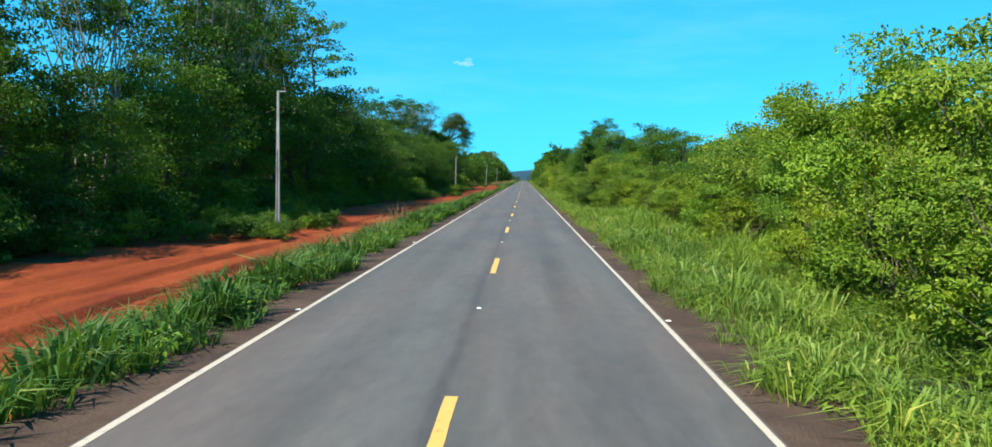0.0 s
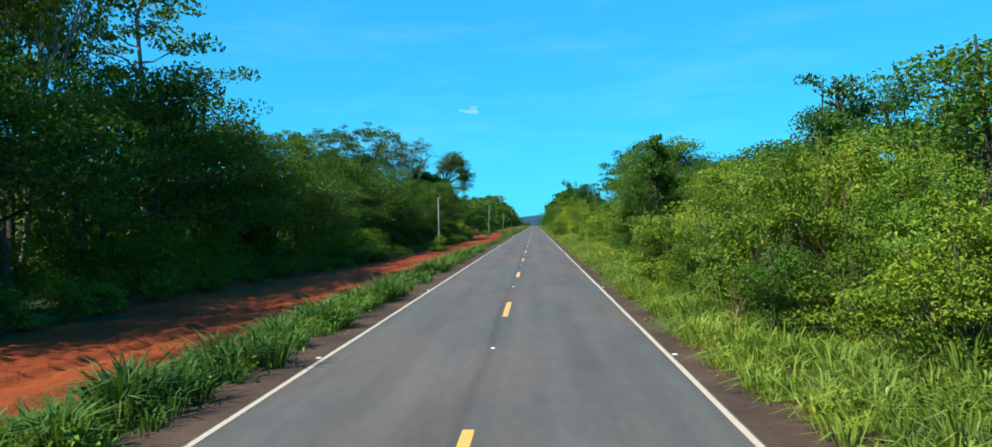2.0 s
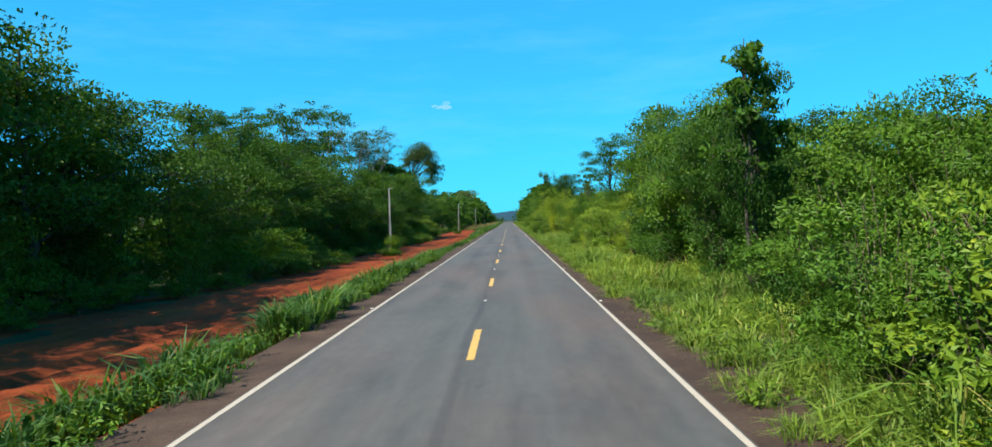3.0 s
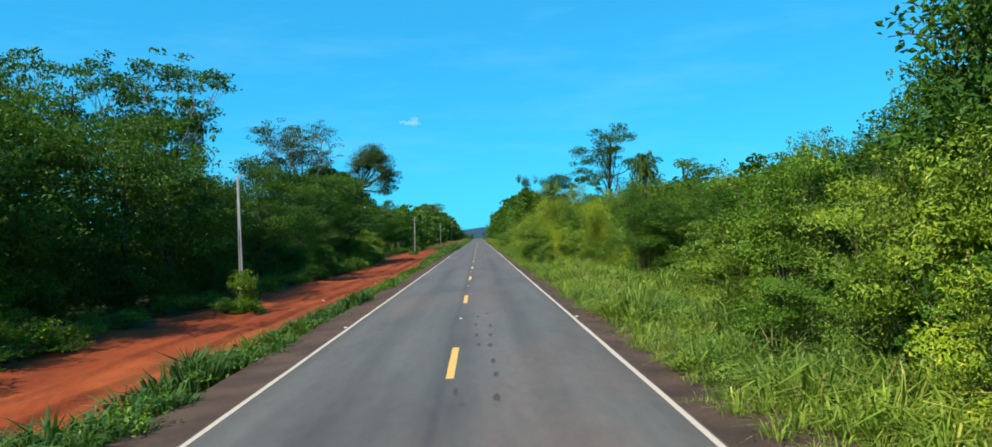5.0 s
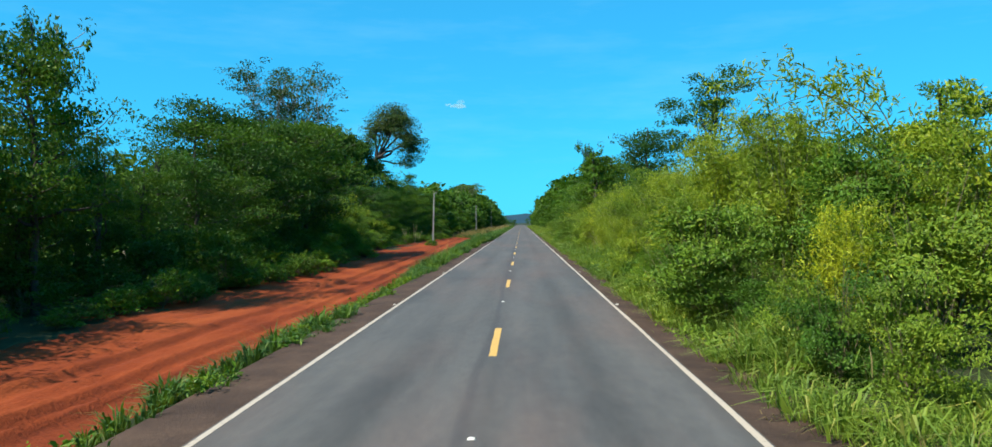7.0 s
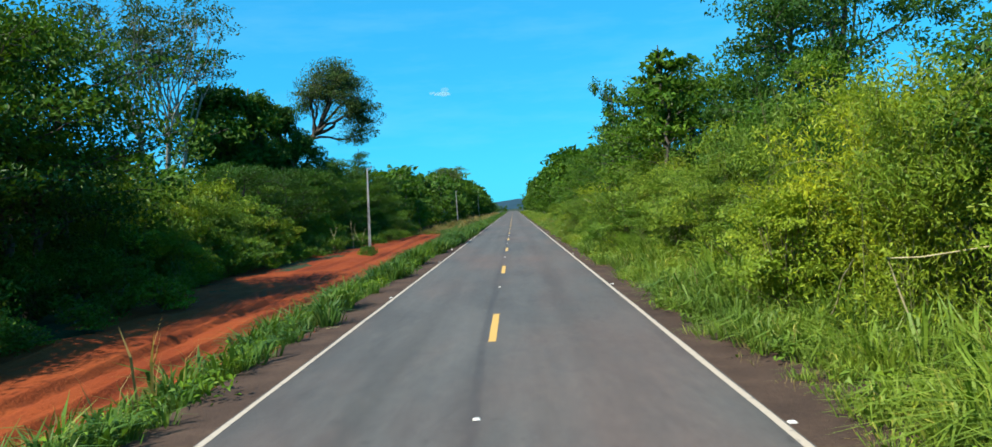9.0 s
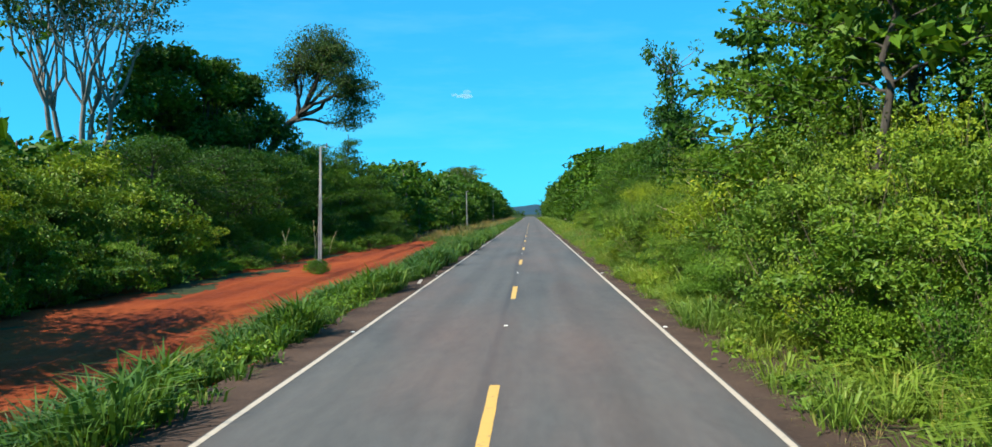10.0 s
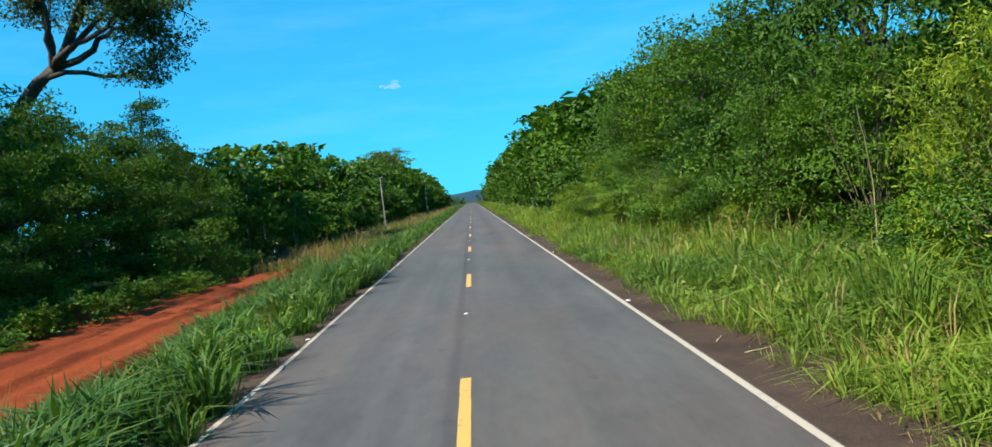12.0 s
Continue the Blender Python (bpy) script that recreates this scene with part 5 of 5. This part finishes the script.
# leafy shrubs that crowd the shoulder
for k, (x, y, h) in enumerate(((5.9, 64.5, 2.4), (5.8, 67.0, 2.9), (6.0, 69.6, 3.3), (6.1, 72.4, 2.8), (5.8, 75.2, 2.2), (6.2, 78.4, 2.7), (5.9, 81.6, 2.2))):
    plant(f"broadleaf{k % 2}" if k in (1, 2, 4) else f"dull{k % 3}", x, y, spin(), h / 3.6 * 0.95, h / 3.6)
for k in range(12):
    plant(f"dull{k % 3}" if k % 2 else f"bush{k % 5}", R.uniform(5.2, 5.9), 177.5 + 1.9 * k, spin(), R.uniform(0.4, 0.52), R.uniform(0.42, 0.62))
for k in range(13):
    plant(f"dull{k % 3}" if k % 3 else f"bush{k % 5}", R.uniform(5.4, 6.2), 246.5 + 2.0 * k, spin(), R.uniform(0.45, 0.58), R.uniform(0.42, 0.68))
for k, (x, y, h) in enumerate(((8.5, 133.6, 4.3), (8.2, 137.6, 4.7), (9.8, 130.6, 5.0), (9.4, 127.0, 4.6))):
    plant(f"mass{k % 3}", x, y, spin(), h / 7, h / 7)
for k, (x, y, h) in enumerate(((6.9, 131.6, 2.4), (6.8, 134.4, 2.0), (7.0, 128.6, 2.2), (7.2, 138.6, 2.3))):
    plant(f"bush{k % 5}", x, y, spin(), h / 3.6, h / 3.6)
# heaps of vines: along the first bend of the verge, by the palm, and the sunlit mound of the clearing
for k, (x, y, h) in enumerate(((12.4, 17.5, 7.8), (11.8, 23.0, 7.4), (12.6, 28.5, 7.6), (12.6, 34.0, 7.6), (11.0, 75.0, 5.6), (11.6, 82.0, 6.4), (11.6, 90.0, 6.2), (13.2, 96.0, 6.9), (13.8, 150.5, 6.8), (14.2, 156.0, 5.8), (12.6, 170.0, 6.2), (11.4, 262.0, 7.6), (10.8, 269.0, 6.6), (12.0, 312.0, 7.0), (12.4, 322.0, 7.6),
                               (-22.6, 265.5, 4.6), (-25.4, 269.5, 6.4), (-23.4, 274.0, 5.2), (-27.0, 277.0, 7.6), (-24.2, 281.5, 5.6), (-27.4, 285.0, 7.4), (-23.0, 288.5, 4.4), (-27.6, 263.0, 7.4))):
    plant(f"heap{k % 2}" if x > 0 and shady(y) else f"mass{k % 3}", x, y, spin(), h / 7 * 1.05, h / 7)
# darker leafy shrubs at the end of the bamboo
for k, (x, y, h) in enumerate(((7.6, 237.5, 2.6), (8.0, 240.6, 3.6), (7.4, 243.4, 2.8), (8.3, 246.4, 4.2), (7.5, 249.6, 3.0), (8.4, 252.4, 4.4))):
    plant(f"heap{k % 2}" if h > 3.4 else f"dull{k % 3}", x, y, 1.3 * k, *((h / 7 * 0.9, h / 6.8) if h > 3.4 else (h / 3.6, h / 3.6)))

# fallen pale plank and scraps on the west shoulder
plank = tagged(new("plank", box_mesh("plank", M_WOOD, 0.13, 1.75, 0.035, 0.006)), "pale weathered plank lying on the brown shoulder", "plank")
plank.location, plank.rotation_euler = (-3.98, 269.0, -0.045), (0, 0, 0.09)


def make_cane(seed, pts, r):
    rng = np.random.default_rng(seed)
    p = np.concatenate([bend(pts[i], pts[i + 1], rng, 0.02, 6)[(i > 0):] for i in range(len(pts) - 1)])
    return mesh_of("dead_cane", *tube(p, np.linspace(r, r * 0.45, len(p)), 6), M_STRAW, True)


for k, pts in enumerate((
        ((7.0, 227.0, -0.1), (6.5, 227.0, 1.45), (8.4, 225.6, 1.75)),
        ((6.4, 229.5, -0.1), (6.2, 228.0, 1.1), (5.7, 226.4, 1.55)),
        ((7.6, 268.0, -0.1), (7.0, 268.5, 2.2), (5.8, 270.5, 2.9)),
        ((8.0, 266.0, -0.1), (7.6, 266.5, 3.0), (6.4, 268.5, 3.9)),
        ((7.4, 271.5, -0.1), (6.8, 272.0, 1.3), (5.6, 273.0, 1.5)),
        ((8.6, 302.0, -0.1), (8.4, 301.6, 2.0), (7.9, 301.0, 3.6)),
        ((8.9, 303.2, -0.1), (8.2, 302.6, 1.3), (7.4, 302.0, 1.8)),
        ((6.0, 220.0, -0.1), (5.8, 220.0, 1.0), (5.2, 219.8, 1.9)),
        ((6.1, 220.1, -0.1), (5.9, 220.0, 1.1), (5.5, 219.9, 2.0)),
        ((6.2, 220.0, -0.1), (6.1, 220.1, 1.0), (5.8, 220.2, 1.85)),
        ((6.3, 220.3, -0.1), (6.3, 220.3, 1.0), (6.15, 220.4, 1.75)),
        ((6.9, 236.4, -0.1), (6.6, 236.2, 0.9), (6.0, 236.0, 1.45)),
        ((7.0, 236.8, -0.1), (6.9, 236.6, 1.0), (6.5, 236.5, 1.6)),
        ((6.6, 276.0, -0.1), (6.3, 276.5, 0.9), (5.2, 278.5, 1.1)))):
    tagged(new("dead_cane", make_cane(300 + k, pts, 0.019)), "pale dry broken cane leaning out of the bushes", "cane", "dead canes")
for k, (x, y, dx, h) in enumerate(((-18.9, 306.0, 0.3, 3.0), (-19.2, 307.4, -0.2, 3.4), (-18.6, 309.0, -0.9, 2.4), (-19.0, 311.0, 0.8, 2.2), (-20.2, 301.0, 0.6, 2.8), (-20.0, 302.4, -0.7, 2.6))):
    z = float(west(x, y))
    tagged(new("dead_sapling", make_cane(320 + k, ((x, y, z - 0.2), (x + dx * 0.4, y, z + h * 0.5), (x + dx, y + 0.2, z + h)), 0.032)), "pale bare dead sapling at the forest edge", "dead tree", "dead stems")
for k, (x, y, a, n) in enumerate(((4.05, 298.6, 1.1, 0.55), (4.3, 297.6, 0.4, 0.5), (4.2, 262.6, 1.4, 0.4), (-4.1, 233.5, 0.5, 0.35), (4.1, 222.0, 1.2, 0.6), (4.25, 221.4, 0.9, 0.5))):
    d = Vector((math.cos(a), math.sin(a), 0)) * n / 2
    o = Vector((x, y, -0.012 - 0.05 * (abs(x) - 3.5) + 0.012))
    tagged(new("dry_stick", make_cane(340 + k, (tuple(o - d), tuple(o), tuple(o + d)), 0.014)), "short pale dry stick lying on the shoulder", "stick", "dry sticks")

# crumpled scraps of litter
M_PAPER = earth("crumpled_paper", [(0.3, (0.6, 0.6, 0.58)), (0.7, (0.78, 0.78, 0.76))], 6, 60, 0.8, 0.002)


def make_scrap(seed, size):
    bm = bmesh.new()
    bmesh.ops.create_icosphere(bm, subdivisions=2, radius=size)
    rng = random.Random(seed)
    for v in bm.verts:
        k = rng.uniform(0.55, 1.15)
        v.co = Vector((v.co.x * k * 1.3, v.co.y * k, v.co.z * k * 0.5))
    return bm_mesh("litter_scrap", bm, M_PAPER)


for k, (x, y) in enumerate([(-8.56, 163.98), (-9.52, 174.29), (-10.72, 174.82), (-3.69, 159.56), (-7.11, 162.33)]):
    z = -0.03 if x > -4.4 else float(west(x, y)) - 0.06
    ob = tagged(new("litter_scrap", make_scrap(k, 0.04 + 0.015 * (k % 3))), "crumpled white scrap of litter on bare soil", "litter", "litter scraps")
    ob.location = (x, y, z - 0.03)
